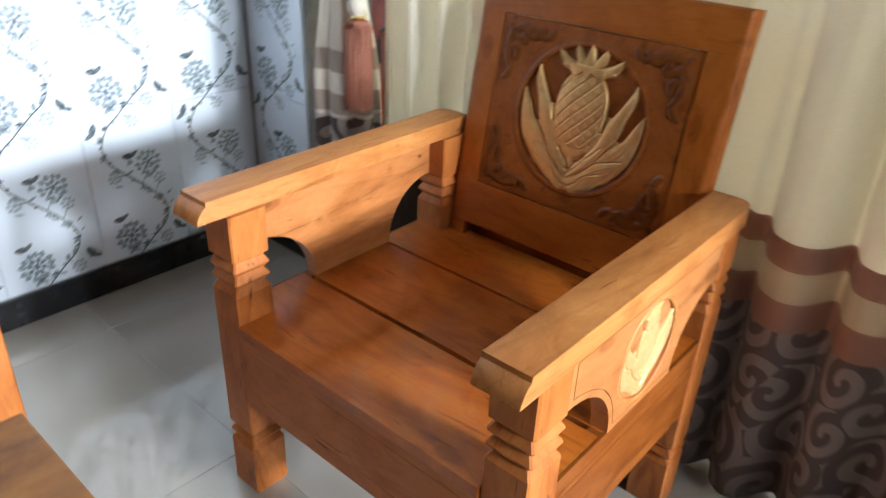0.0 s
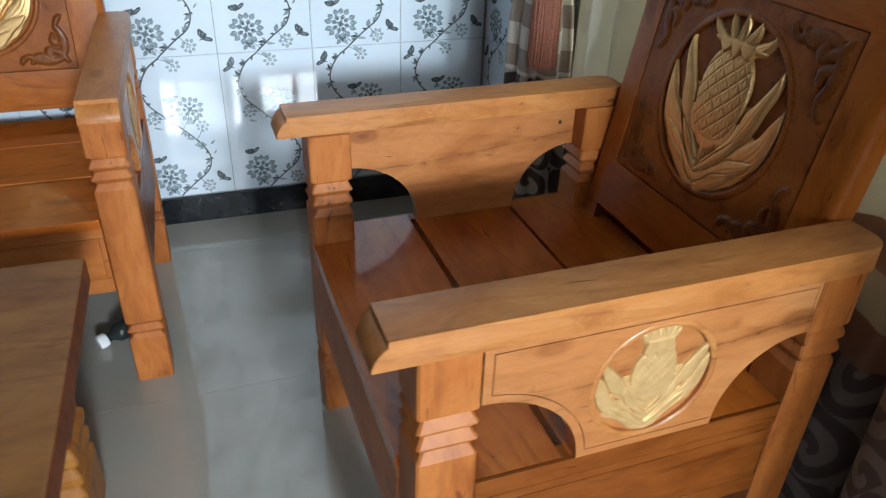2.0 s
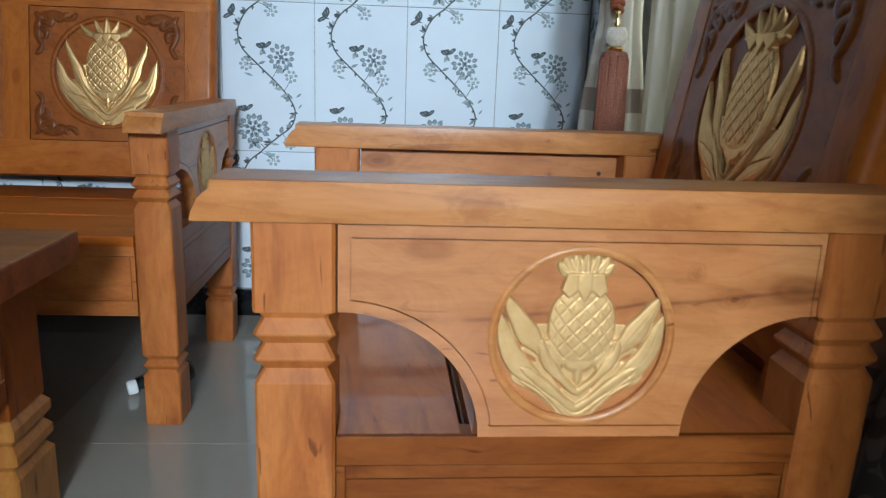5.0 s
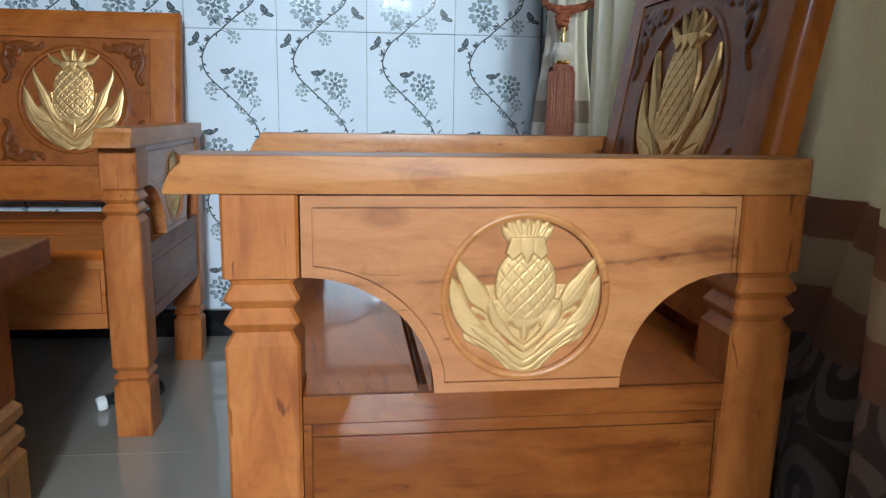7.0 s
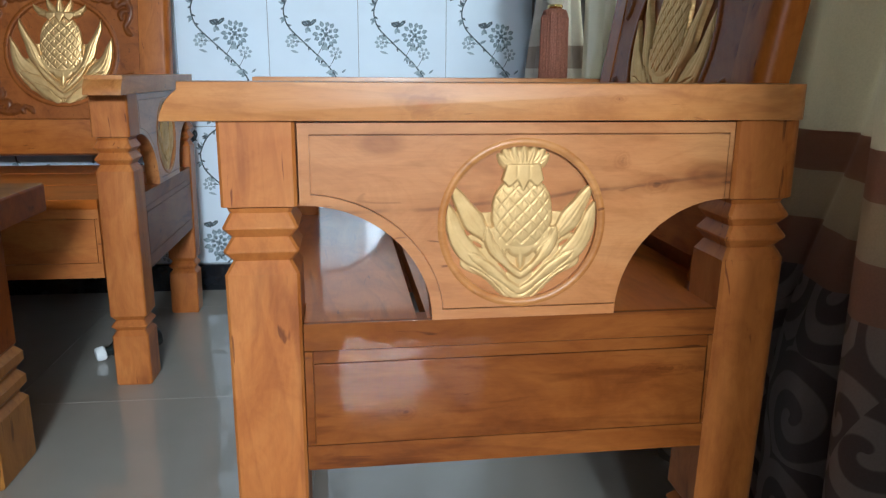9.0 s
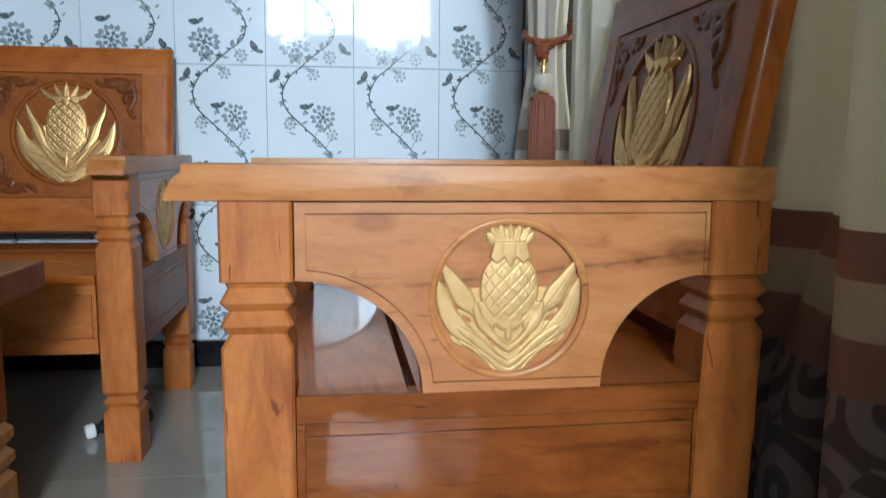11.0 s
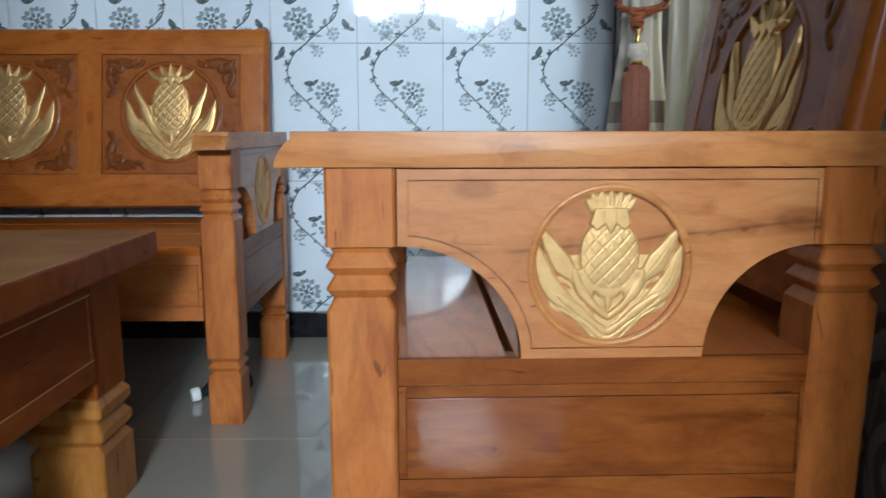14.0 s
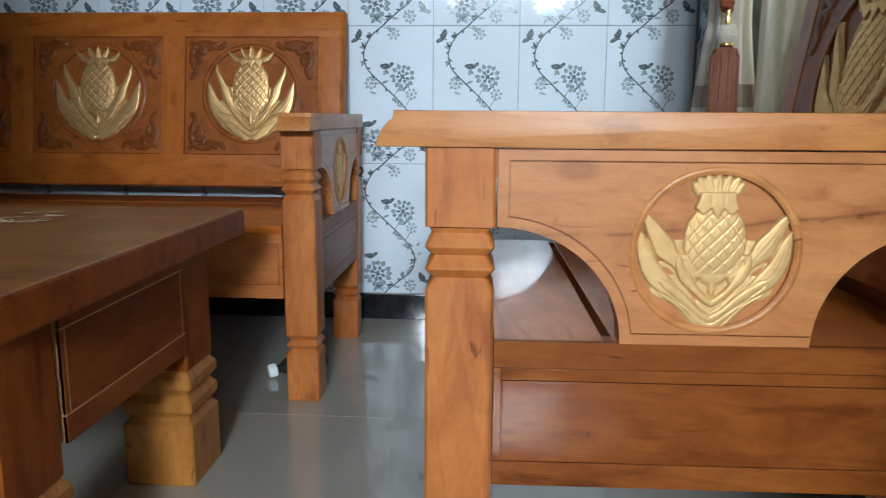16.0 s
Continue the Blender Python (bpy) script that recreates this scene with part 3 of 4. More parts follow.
def carving_mesh(radius, depth, n, design):
    g = np.linspace(-1, 1, n)
    p, q = np.meshgrid(g, g)
    h = np.where(np.hypot(p, q) < 0.985, np.clip(pineapple_heights(p, q, *design), 0, 2), 0.0)
    # the cutter leaves every edge a little sloped
    for axis in (0, 1):
        h = (np.roll(h, 1, axis) + 2 * h + np.roll(h, -1, axis)) / 4
    return heightfield(p * radius, q * radius, h * depth, h > 0.004, lambda a, b, z: (a, b, z), -0.0005)


def scroll_heights(p, q, half_w, half_h):
    """Low carved scrolls in the four corners of a panel."""
    h = np.zeros(p.shape)
    x, y = half_w - np.abs(p), half_h - np.abs(q)
    k = 0.00124
    lines = [((22, 20), (52, 8), (78, 26), 6), ((22, 20), (8, 50), (26, 76), 6), ((30, 30), (50, 42), (40, 16), 6.5), ((18, 44), (40, 44), (32, 62), 5), ((46, 18), (62, 34), (74, 14), 5), ((14, 14), (28, 36), (36, 30), 5), ((78, 26), (90, 22), (92, 14), 4), ((26, 76), (22, 90), (14, 94), 4)]
    for a, b, c, w in lines:
        curve = bezier([v * k for v in a], [v * k for v in b], [v * k for v in c], 16)
        one = blade(x, y, curve, lambda s, w=w: 1.3 * w * k * (0.55 + 0.45 * math.sin(math.pi * s)), 0.35)
        h = np.maximum(h, np.clip(one, 0, 1))
    return h


# ---------- the room ----------
def slab(name, x0, x1, y0, y1, z0, z1, mat, label, category):
    ob = finish(name, block(x0, x1, y0, y1, z0, z1), mat)
    return tagged(ob, label, category, kind="structure")


TILE_W, TILE_H, TILE_Z = 0.25, 0.40, 0.08
DIVIDE = -3.1
floor = slab("floor", -3.2, 2.75, SOUTH - 0.2, 0.2, -0.12, -0.0011, FGROUT, "floor of polished pale grey tiles", "floor")
ceiling = slab("ceiling", -3.2, 2.75, SOUTH - 0.2, 0.2, CEIL, CEIL + 0.1, CEILM, "plain white painted ceiling", "ceiling")
wall_north = slab("wall_north", WEST - 0.1, 1.1, 0.0065, 0.2, -0.008, CEIL, GROUT, "wall clad in pale blue-white flowered tiles", "wall")
wall_west = slab("wall_west", WEST - 0.15, WEST, DIVIDE, 0.006, -0.008, CEIL, PLASTER, "plain painted plaster wall", "wall")
PIER_X = 0.753
pier = slab("wall_pier", PIER_X + 0.0065, 1.1, -0.262, 0.006, -0.008, CEIL, GROUT, "narrow wall pier clad in flowered tiles", "wall")

# a wide opening to the hall in the south, and the hall's far wall with high windows
bm = bmesh.new()
# unseen wall; the opening's west edge is placed to shade the sofa's left
box(bm, WEST - 0.1, -0.36, DIVIDE - 0.12, DIVIDE, -0.008, CEIL)
box(bm, -0.36, 0.95, DIVIDE - 0.12, DIVIDE, 2.45, CEIL)
box(bm, 0.95, 1.1, DIVIDE - 0.12, DIVIDE, -0.008, CEIL)
wall_south = tagged(finish("wall_south", bm, PLASTER), "plain painted wall beside a wide opening", "wall", kind="structure")
slab("wall_hall_west", -3.2, -3.05, SOUTH, DIVIDE - 0.12, -0.008, CEIL, PLASTER, "plain painted hall wall", "wall")
slab("wall_hall_east", 2.6, 2.75, SOUTH, DIVIDE - 0.12, -0.008, CEIL, PLASTER, "plain painted hall wall", "wall")
slab("wall_hall_divide", 1.1, 2.75, DIVIDE - 0.12, DIVIDE, -0.008, CEIL, PLASTER, "plain painted hall wall", "wall")
bm = bmesh.new()
box(bm, -3.2, -0.9, SOUTH - 0.12, SOUTH, -0.008, CEIL)
box(bm, 1.92, 2.75, SOUTH - 0.12, SOUTH, -0.008, CEIL)
box(bm, -0.9, 1.92, SOUTH - 0.12, SOUTH, -0.008, 2.08)
box(bm, -0.9, 1.92, SOUTH - 0.12, SOUTH, 3.0, CEIL)
tagged(finish("wall_hall_south", bm, PLASTER), "plain painted hall wall with high windows", "wall", kind="structure")
window_1 = tagged(new("window_1"), "high wooden window with four bright panes", "window", kind="structure")
bm = bmesh.new()
for a, b in ((-0.90, -0.82), (-0.40, -0.32), (0.26, 0.34), (1.16, 1.24), (1.84, 1.92)):
    box(bm, a, b, SOUTH - 0.05, SOUTH + 0.01, 2.08, 3.0, 0.004)
for c, d in ((2.08, 2.22), (2.92, 3.0)):
    for a, b, _ in PANES:
        box(bm, a, b, SOUTH - 0.045, SOUTH + 0.005, c, d, 0.003)
part("window_frame", bm, REDW, window_1)

# east wall behind the curtains, with a wide window
EX = 0.90
W0, W1, WB, WT = -2.75, -0.36, 0.12, 2.3
bm = bmesh.new()
box(bm, EX, EX + 0.14, DIVIDE, W0, -0.008, CEIL)
box(bm, EX, EX + 0.14, W1, -0.262, -0.008, CEIL)
box(bm, EX, EX + 0.14, W0, W1, -0.008, WB)
box(bm, EX, EX + 0.14, W0, W1, WT, CEIL)
# hidden low wall, added to block window light behind the curtain's border
box(bm, EX + 0.065, EX + 0.14, -1.56, W1, WB, 0.52)
wall_east = tagged(finish("wall_east", bm, PLASTER), "plain painted wall round a curtained window", "wall", kind="structure")
window_2 = tagged(new("window_2"), "red wooden casement window behind curtains", "window", kind="structure")
bm = bmesh.new()
for a in (W1 - 0.115, -1.18, -1.95, W0):
    box(bm, EX - 0.02, EX + 0.06, a, a + 0.10, WB, WT, 0.005)
for c in (WB, WT - 0.08):
    for a, b in ((W0 + 0.1, -1.95), (-1.85, -1.18), (-1.08, W1 - 0.115)):
        box(bm, EX - 0.015, EX + 0.055, a, b, c, c + 0.08, 0.004)
part("window_frame", bm, REDW, window_2)
for a, b in ((W0 + 0.1, -1.95), (-1.85, -1.18), (-1.08, W1 - 0.115)):
    pane = part("pane", block(EX + 0.02, EX + 0.026, a, b, WB + 0.08, WT - 0.08), GLASS, window_2)
    pane.visible_shadow = False
bm = bmesh.new()
box(bm, EX - 0.028, EX - 0.0195, -0.452, -0.437, 0.60, 0.76, 0.003)
tube(bm, [(EX - 0.028, -0.4445, 0.70), (EX - 0.05, -0.4445, 0.70), (EX - 0.055, -0.4445, 0.68), (EX - 0.055, -0.4445, 0.62)], 0.006)
part("latch", bm, IRON, window_2, "dark iron window latch")

m, nodes, links, bsdf = material("garden_glow")
glow = nodes.new("ShaderNodeEmission")
gn = noise_of(nodes, links, coords(nodes, links, (1.2, 1.2, 1.2), shift=False), 1.0, 6)
gr = ramp(nodes, [(0.3, (0.31, 0.415, 0.275)), (0.5, (0.64, 0.665, 0.575)), (0.7, (0.945, 0.94, 0.895))])
links.new(gn, gr.inputs[0])
links.new(gr.outputs[0], glow.inputs[0])
glow.inputs[1].default_value = 6.3
links.new(glow.outputs[0], nodes["Material Output"].inputs[0])
backdrop = tagged(finish("backdrop", block(4.5, 4.6, -9, 18, -0.2, 8), m), "blurred green garden outside the window", "backdrop", kind="structure")
ground = tagged(finish("ground", block(-60, 60, -60, 60, -0.3, -0.2), plain("yard_earth", (0.28, 0.24, 0.18), 0.9)), "bare earth yard round the house", "ground", kind="structure")


# ---------- wall tiles with their printed vine ----------
LAYER = itertools.count()


def flat(bm, pts, slot, lift):
    """A printed shape, each a hair above the one before."""
    lift += 0.000003 * next(LAYER)
    f = bm.faces.new([bm.verts.new((x, y, lift)) for x, y in pts])
    f.material_index = slot
    f.normal_update()
    if f.normal.z < 0:
        f.normal_flip()


def petal(bm, x, y, ang, length, width, slot, lift, bent=0.0):
    """A pointed leaf from its foot at x, y."""
    c, s = math.cos(ang), math.sin(ang)
    side = [(0, 0), (0.22, 0.36), (0.5, 0.5), (0.8, 0.26), (1, 0), (0.8, -0.26), (0.5, -0.5), (0.22, -0.36)]
    pts = []
    for a, b in side:
        a, b = a * length, b * width + bent * a * (1 - a) * length
        pts.append((x + a * c - b * s, y + a * s + b * c))
    flat(bm, pts, slot, lift)


def bloom(bm, x, y, r, n, slot, lift, rng, inner=True):
    """A flower of separate petals in rings, the outer ones paler at the foot."""
    rings = ((0.58, 0.46, 0.36, n), (0.24, 0.40, 0.30, max(5, n - 5)), (0.0, 0.28, 0.22, 4)) if r > 0.03 else ((0.42, 0.58, 0.50, n), (0.05, 0.34, 0.30, 4))
    for k, (start, length, width, count) in enumerate(rings):
        turn = rng.uniform(0, 1)
        for i in range(count):
            a = 2 * math.pi * (i + turn) / count + rng.uniform(-0.08, 0.08)
            px, py = x + start * r * math.cos(a), y + start * r * math.sin(a)
            size = rng.uniform(0.85, 1.1)
            petal(bm, px, py, a, r * length * size, r * width, slot, lift)
            if r > 0.03:
                petal(bm, px, py, a, r * length * size * 0.62, r * width * 0.30, 1 if k else 3, lift)
    if r > 0.03:
        for s in (-0.5, 0.5):
            petal(bm, x + 0.1 * r, y - 1.0 * r, -1.57 + 1.9 * s + 3.14, 0.30 * r, 0.16 * r, 1, lift)
        petal(bm, x + 0.1 * r, y - 1.18 * r, 1.5, 0.26 * r, 0.20 * r, 1, lift)


def butterfly(bm, x, y, size, ang, lift, flip=1):
    """A dark butterfly seen half from the side, its wings raised."""
    c, s = math.cos(ang), math.sin(ang)
    wings = [[(-0.1, 0.0), (-0.35, 0.45), (-0.3, 0.95), (-0.05, 1.12), (0.2, 0.85), (0.62, 0.35), (0.5, 0.02)],
             [(-0.05, -0.02), (0.55, 0.08), (1.0, -0.1), (1.2, -0.38), (0.95, -0.55), (0.45, -0.4), (0.1, -0.2)]]
    for pts in [[(a * flip, b) for a, b in one] for one in wings]:
        flat(bm, [(x + size * (a * c - b * s), y + size * (a * s + b * c)) for a, b in pts], 1, lift)
    for a, b, turn, l in ((-0.12, 0.35, 1.5, 0.5), (0.1, 0.25, 1.1, 0.42), (0.3, -0.1, -0.2, 0.5), (0.6, -0.2, -0.5, 0.38)):
        a, turn = (a, turn) if flip > 0 else (-a, math.pi - turn)
        petal(bm, x + size * (a * c - b * s), y + size * (a * s + b * c), ang + turn, size * l, size * 0.13, 2, lift)
    petal(bm, x - flip * 0.3 * size * c, y - 0.25 * size, ang + (0.35 if flip > 0 else math.pi - 0.35), size * 0.6, size * 0.15, 1, lift)


def spline(pts, n=14):
    pts = [Vector(p) for p in pts]
    out = []
    for i in range(len(pts) - 1):
        a, b, c, d = pts[max(i - 1, 0)], pts[i], pts[i + 1], pts[min(i + 2, len(pts) - 1)]
        for k in range(n):
            t = k / n
            out.append(0.5 * ((2 * b) + (c - a) * t + (2 * a - 5 * b + 4 * c - d) * t * t + (3 * b - a - 3 * c + d) * t**3))
    return out + [pts[-1]]


def tile_mesh():
    """A glazed tile with cushioned edges, its face up, printed with a flowering vine."""
    rng = random.Random(5)
    bm = bmesh.new()
    box(bm, 0.001, TILE_W - 0.001, 0.001, TILE_H - 0.001, -0.008, 0.0)
    bmesh.ops.bevel(bm, geom=[e for e in bm.edges if all(v.co.z > -0.001 for v in e.verts)], offset=0.0016, segments=2, affect="EDGES")
    lift = 0.00035
    line = spline([(0.102, 0.399), (0.070, 0.374), (0.050, 0.340), (0.045, 0.312), (0.058, 0.274), (0.102, 0.230), (0.154, 0.180), (0.186, 0.138), (0.196, 0.106), (0.184, 0.070), (0.146, 0.039), (0.102, 0.001)], 6)
    for a, b in zip(line, line[1:]):
        w = 0.0020
        nrm = Vector((-(b - a).y, (b - a).x)).normalized() * w
        flat(bm, [(a - nrm)[:], (b - nrm)[:], (b + nrm)[:], (a + nrm)[:]], 1, lift)
    for i in range(3, len(line) - 3, 4):
        a, b = line[i], line[i + 1]
        ang = math.atan2((b - a).y, (b - a).x) + rng.choice((-0.8, 0.8))
        petal(bm, a.x, a.y, ang, rng.uniform(0.009, 0.014), 0.0055, 1, lift + 0.00008)
    for i in range(6, len(line) - 4, 7):
        a, b = line[i], line[i + 1]
        side = 1 if (i // 7) % 2 else -1
        ang = math.atan2((b - a).y, (b - a).x)
        for turn, size in ((0.75, 1.0), (1.5, 0.75)):
            petal(bm, a.x, a.y, ang + side * turn + math.pi * (i % 2), 0.021 * size * rng.uniform(0.85, 1.15), 0.0085 * size, rng.choice((1, 2, 2)), lift)
    bloom(bm, 0.160, 0.256, 0.036, 12, 2, lift, rng)
    bloom(bm, 0.081, 0.062, 0.043, 13, 2, lift, rng)
    for x, y, r, n in ((0.134, 0.377, 0.019, 7), (0.186, 0.205, 0.019, 7), (0.066, 0.236, 0.021, 8), (0.181, 0.026, 0.021, 8)):
        bloom(bm, x, y, r, n, 3, lift, rng)
    for x, y, a, l, w in ((0.112, 0.398, -0.5, 0.03, 0.010), (0.155, 0.226, -2.0, 0.016, 0.012), (0.155, 0.226, -1.1, 0.016, 0.012), (0.098, 0.236, 0.4, 0.022, 0.008), (0.165, 0.170, 3.0, 0.026, 0.009), (0.178, 0.158, 3.5, 0.024, 0.009), (0.150, 0.185, 2.7, 0.022, 0.007), (0.104, 0.258, 1.2, 0.022, 0.011), (0.118, 0.262, 2.2, 0.018, 0.009), (0.088, 0.022, -1.0, 0.02, 0.012), (0.080, 0.022, -2.2, 0.02, 0.012), (0.155, 0.050, 1.3, 0.022, 0.013), (0.126, 0.022, -0.1, 0.026, 0.008), (0.20, 0.15, 0.7, 0.018, 0.006), (0.052, 0.345, 1.9, 0.014, 0.006), (0.205, 0.12, 0.9, 0.016, 0.005), (0.19, 0.146, 2.4, 0.018, 0.007), (0.06, 0.212, -0.3, 0.025, 0.007)):
        petal(bm, x, y, a, l, w, rng.choice((2, 3)), lift + 0.00005)
    tube_lines = [((0.160, 0.256), (0.150, 0.222), (0.135, 0.200)), ((0.081, 0.062), (0.084, 0.03), (0.112, 0.010)), ((0.134, 0.377), (0.118, 0.392), (0.100, 0.397)), ((0.186, 0.205), (0.178, 0.18), (0.165, 0.165)), ((0.066, 0.236), (0.085, 0.235), (0.098, 0.234)), ((0.181, 0.026), (0.168, 0.04), (0.16, 0.05))]
    for tri in tube_lines:
        pts, _ = bezier(*tri, n=6)
        for a, b in zip(pts, pts[1:]):
            nrm = np.array((-(b - a)[1], (b - a)[0]))
            nrm = nrm / np.hypot(*nrm) * 0.0008
            flat(bm, [tuple(a - nrm), tuple(b - nrm), tuple(b + nrm), tuple(a + nrm)], 1, lift - 0.00012)
    butterfly(bm, 0.034, 0.366, 0.023, 0.1, lift, -1)
    butterfly(bm, 0.114, 0.279, 0.021, 1.05, lift)
    butterfly(bm, 0.061, 0.111, 0.021, 1.05, lift)
    butterfly(bm, 0.216, 0.044, 0.023, 0.1, lift)
    me = bpy.data.meshes.new("tile")
    bm.to_mesh(me)
    bm.free()
    for one in (GLAZE, INK, INK2, INK3):
        me.materials.append(one)
    return me


TILE = tile_mesh()
ROWS_UP = 6
for col in range(-13, 3):
    for row in range(ROWS_UP):
        place("tile", TILE, wall_north, m=Matrix(((1, 0, 0, col * TILE_W), (0, 0, -1, 0), (0, 1, 0, TILE_Z + row * TILE_H), (0, 0, 0, 1))))
for row in range(ROWS_UP):
    place("tile", TILE, pier, m=Matrix(((0, 0, -1, PIER_X), (-1, 0, 0, -0.0035), (0, 1, 0, TILE_Z + row * TILE_H), (0, 0, 0, 1))))

baseboard = tagged(new("baseboard"), "glossy black tile skirting along the wall", "skirting", kind="structure")
SK = bpy.data.meshes.new("skirting_tile")
bm = block(0.001, 0.499, -0.012, 0.0, 0.0, 0.0775, 0.0015)
bm.to_mesh(SK)
bm.free()
SK.materials.append(BLACKT)
for k in range(-6, 2):
    ob = place("skirting_tile", SK, baseboard, m=pose(0.253 + 0.5 * k, -0.0005, 0))
ob = place("skirting_tile", SK, baseboard, m=pose(PIER_X, -0.013, 0, 0, 0, -90) @ Matrix.Diagonal((0.49, 1, 1, 1)))

FT = bpy.data.meshes.new("floor_tile")
bm = block(0.0005, 0.5995, 0.0005, 0.5995, -0.008, 0.0, 0.0)
bmesh.ops.bevel(bm, geom=[e for e in bm.edges if all(v.co.z > -0.001 for v in e.verts)], offset=0.0004, segments=1, affect="EDGES")
bm.to_mesh(FT)
bm.free()
FT.materials.append(FLOORT)
for i in range(-5, 2):
    for j in range(-13, 1):
        place("floor_tile", FT, floor, m=pose(0.16 + 0.6 * i, -0.172 + 0.6 * j, 0))


# ---------- carved seats ----------
POST = [(0, 0.002), (0.004, 0), (0.107, 0), (0.117, 0.0078), (0.1265, 0), (0.129, 0), (0.139, 0.0078), (0.1495, 0), (0.152, 0), (0.4435, 0), (0.4560, 0.0074), (0.4655, 0), (0.4675, 0), (0.4795, 0.0074), (0.4885, 0), (0.4905, 0), (0.5030, 0.0068), (0.5080, 0.0045), (0.5086, 0.008), (0.5094, 0.008), (0.5097, 0), (0.59, 0)]
SLOPE = math.atan(0.167)
U_BACK, Z_BACK = 0.5806, 0.42
ARCH_L, ARCH_R, ARCH_B = 0.128, 0.1165, 0.120
P0, P1, PZ0, PZ1 = 0.1215, 0.5575, 0.390, 0.588


def side_outline(d, n=14):
    """The outline of the arched side panel, drawn in by d."""
    pts = [(P1 - 0.45 * d, PZ1 - d), (P0 + d, PZ1 - d)]
    sides = []
    for wide, e, near in ((ARCH_L, d, d), (ARCH_R, 0.05 * d, 0.45 * d)):
        a, b = wide + e, ARCH_B + e
        t0, t1 = math.asin(near / a), math.acos(d / b)
        sides.append([(a * math.sin(t0 + (t1 - t0) * k / n), PZ0 + b * math.cos(t0 + (t1 - t0) * k / n)) for k in range(n + 1)])
    left = [(P0 + u, z) for u, z in sides[0]]
    right = [(P1 - u, z) for u, z in sides[1][::-1]]
    return pts + left + right


def plate(bm, outline, holes, d0, d1, to):
    """A plate of the given outline with round holes, from depth d0 up to d1."""
    loops = []
    for pts in [outline, *holes]:
        loops.append(([bm.verts.new(to(p, q, d1)) for p, q in pts], [bm.verts.new(to(p, q, d0)) for p, q in pts]))
    edges = []
    for top, low in loops:
        n = len(top)
        for i in range(n):
            edges.append(bm.edges.new((top[i], top[(i + 1) % n])))
            bm.faces.new((top[i], top[(i + 1) % n], low[(i + 1) % n], low[i]))
    bmesh.ops.triangle_fill(bm, use_beauty=True, use_dissolve=False, edges=edges)
    bmesh.ops.recalc_face_normals(bm, faces=bm.faces[:])


def ring_plate(bm, outer, inner, d0, d1, to):
    """A border strip between two outlines of equally many points."""
    vs = [[bm.verts.new(to(p, q, d)) for p, q in pts] for pts, d in ((outer, d1), (inner, d1), (outer, d0), (inner, d0))]
    n = len(outer)
    for i in range(n):
        j = (i + 1) % n
        bm.faces.new((vs[0][i], vs[0][j], vs[1][j], vs[1][i]))
        bm.faces.new((vs[0][i], vs[2][i], vs[2][j], vs[0][j]))
        bm.faces.new((vs[1][i], vs[1][j], vs[3][j], vs[3][i]))
    bmesh.ops.recalc_face_normals(bm, faces=bm.faces[:])


def circle(cx, cy, r, n=56):
    return [(cx + r * math.cos(2 * math.pi * i / n), cy + r * math.sin(2 * math.pi * i / n)) for i in range(n)]


def rim_mesh(r0, r1, proud):
    """A half-round moulding lying flat, between two radii."""
    bm, n, k = bmesh.new(), 64, 7
    rings = []
    for i in range(n):
        a = 2 * math.pi * i / n
        rings.append([bm.verts.new(((r0 + (r1 - r0) * j / (k - 1)) * math.cos(a), (r0 + (r1 - r0) * j / (k - 1)) * math.sin(a), proud * math.sin(math.pi * j / (k - 1)) - 0.0008)) for j in range(k)])
    for i in range(n):
        for j in range(k - 1):
            bm.faces.new((rings[i][j], rings[i][j + 1], rings[(i + 1) % n][j + 1], rings[(i + 1) % n][j]))
    bmesh.ops.recalc_face_normals(bm, faces=bm.faces[:])
    return bm


def keep_mesh(name, bm, mat):
    me = bpy.data.meshes.new(name)
    bm.normal_update()
    bm.to_mesh(me)
    bm.free()
    me.materials.append(mat)
    me.polygons.foreach_set("use_smooth", [True] * len(me.polygons))
    return me


SIDE_R = 0.0780
SIDE_CARVING = keep_mesh("pineapple_carving", carving_mesh(0.0862, 0.0056, 260, SIDE_DESIGN), GOLD)
BACK_CARVING = keep_mesh("pineapple_carving", carving_mesh(0.1390, 0.0105, 300, BACK_DESIGN), RICH_GOLD)
SIDE_RIM = keep_mesh("rim", rim_mesh(SIDE_R - 0.0005, 0.0868, 0.0024), ARMW)


def back_panel_mesh(half_w, half_h):
    nx, ny = 190, 160
    p, q = np.meshgrid(np.linspace(-half_w, half_w, nx), np.linspace(-half_h, half_h, ny))
    r = np.hypot(p, q - 0.006)
    h = 0.0046 * scroll_heights(p, q, half_w, half_h) - 0.002
    h = np.where(r < 0.1405, -0.002 + 0.0022 * np.sqrt(np.clip(1 - ((r - 0.1345) / 0.0062) ** 2, 0, 1)), h)
    h = np.where(r < 0.1295, -0.0055, h)
    me = keep_mesh("carved_panel", heightfield(p, q, h, np.full(p.shape, True), lambda a, b, z: (a, b, z), -0.02), BACKW)
    me.materials.append(CARVEW)
    # steep walls and raised scrolls take the darker of the two colours
    for f in me.polygons:
        f.material_index = int(f.center.z > -0.019 and (f.normal.z < 0.93 or (f.center.z > -0.0017 and math.hypot(f.center.x, f.center.y - 0.006) > 0.142)))
    return me


def arm_outline(length):
    nose = [(0.0, 0.590), (0.0005, 0.5955), (0.003, 0.602), (0.007, 0.609), (0.012, 0.6145), (0.017, 0.618), (0.0175, 0.6255)]
    return [(length, 0.590)] + nose + [(length, 0.6255)]


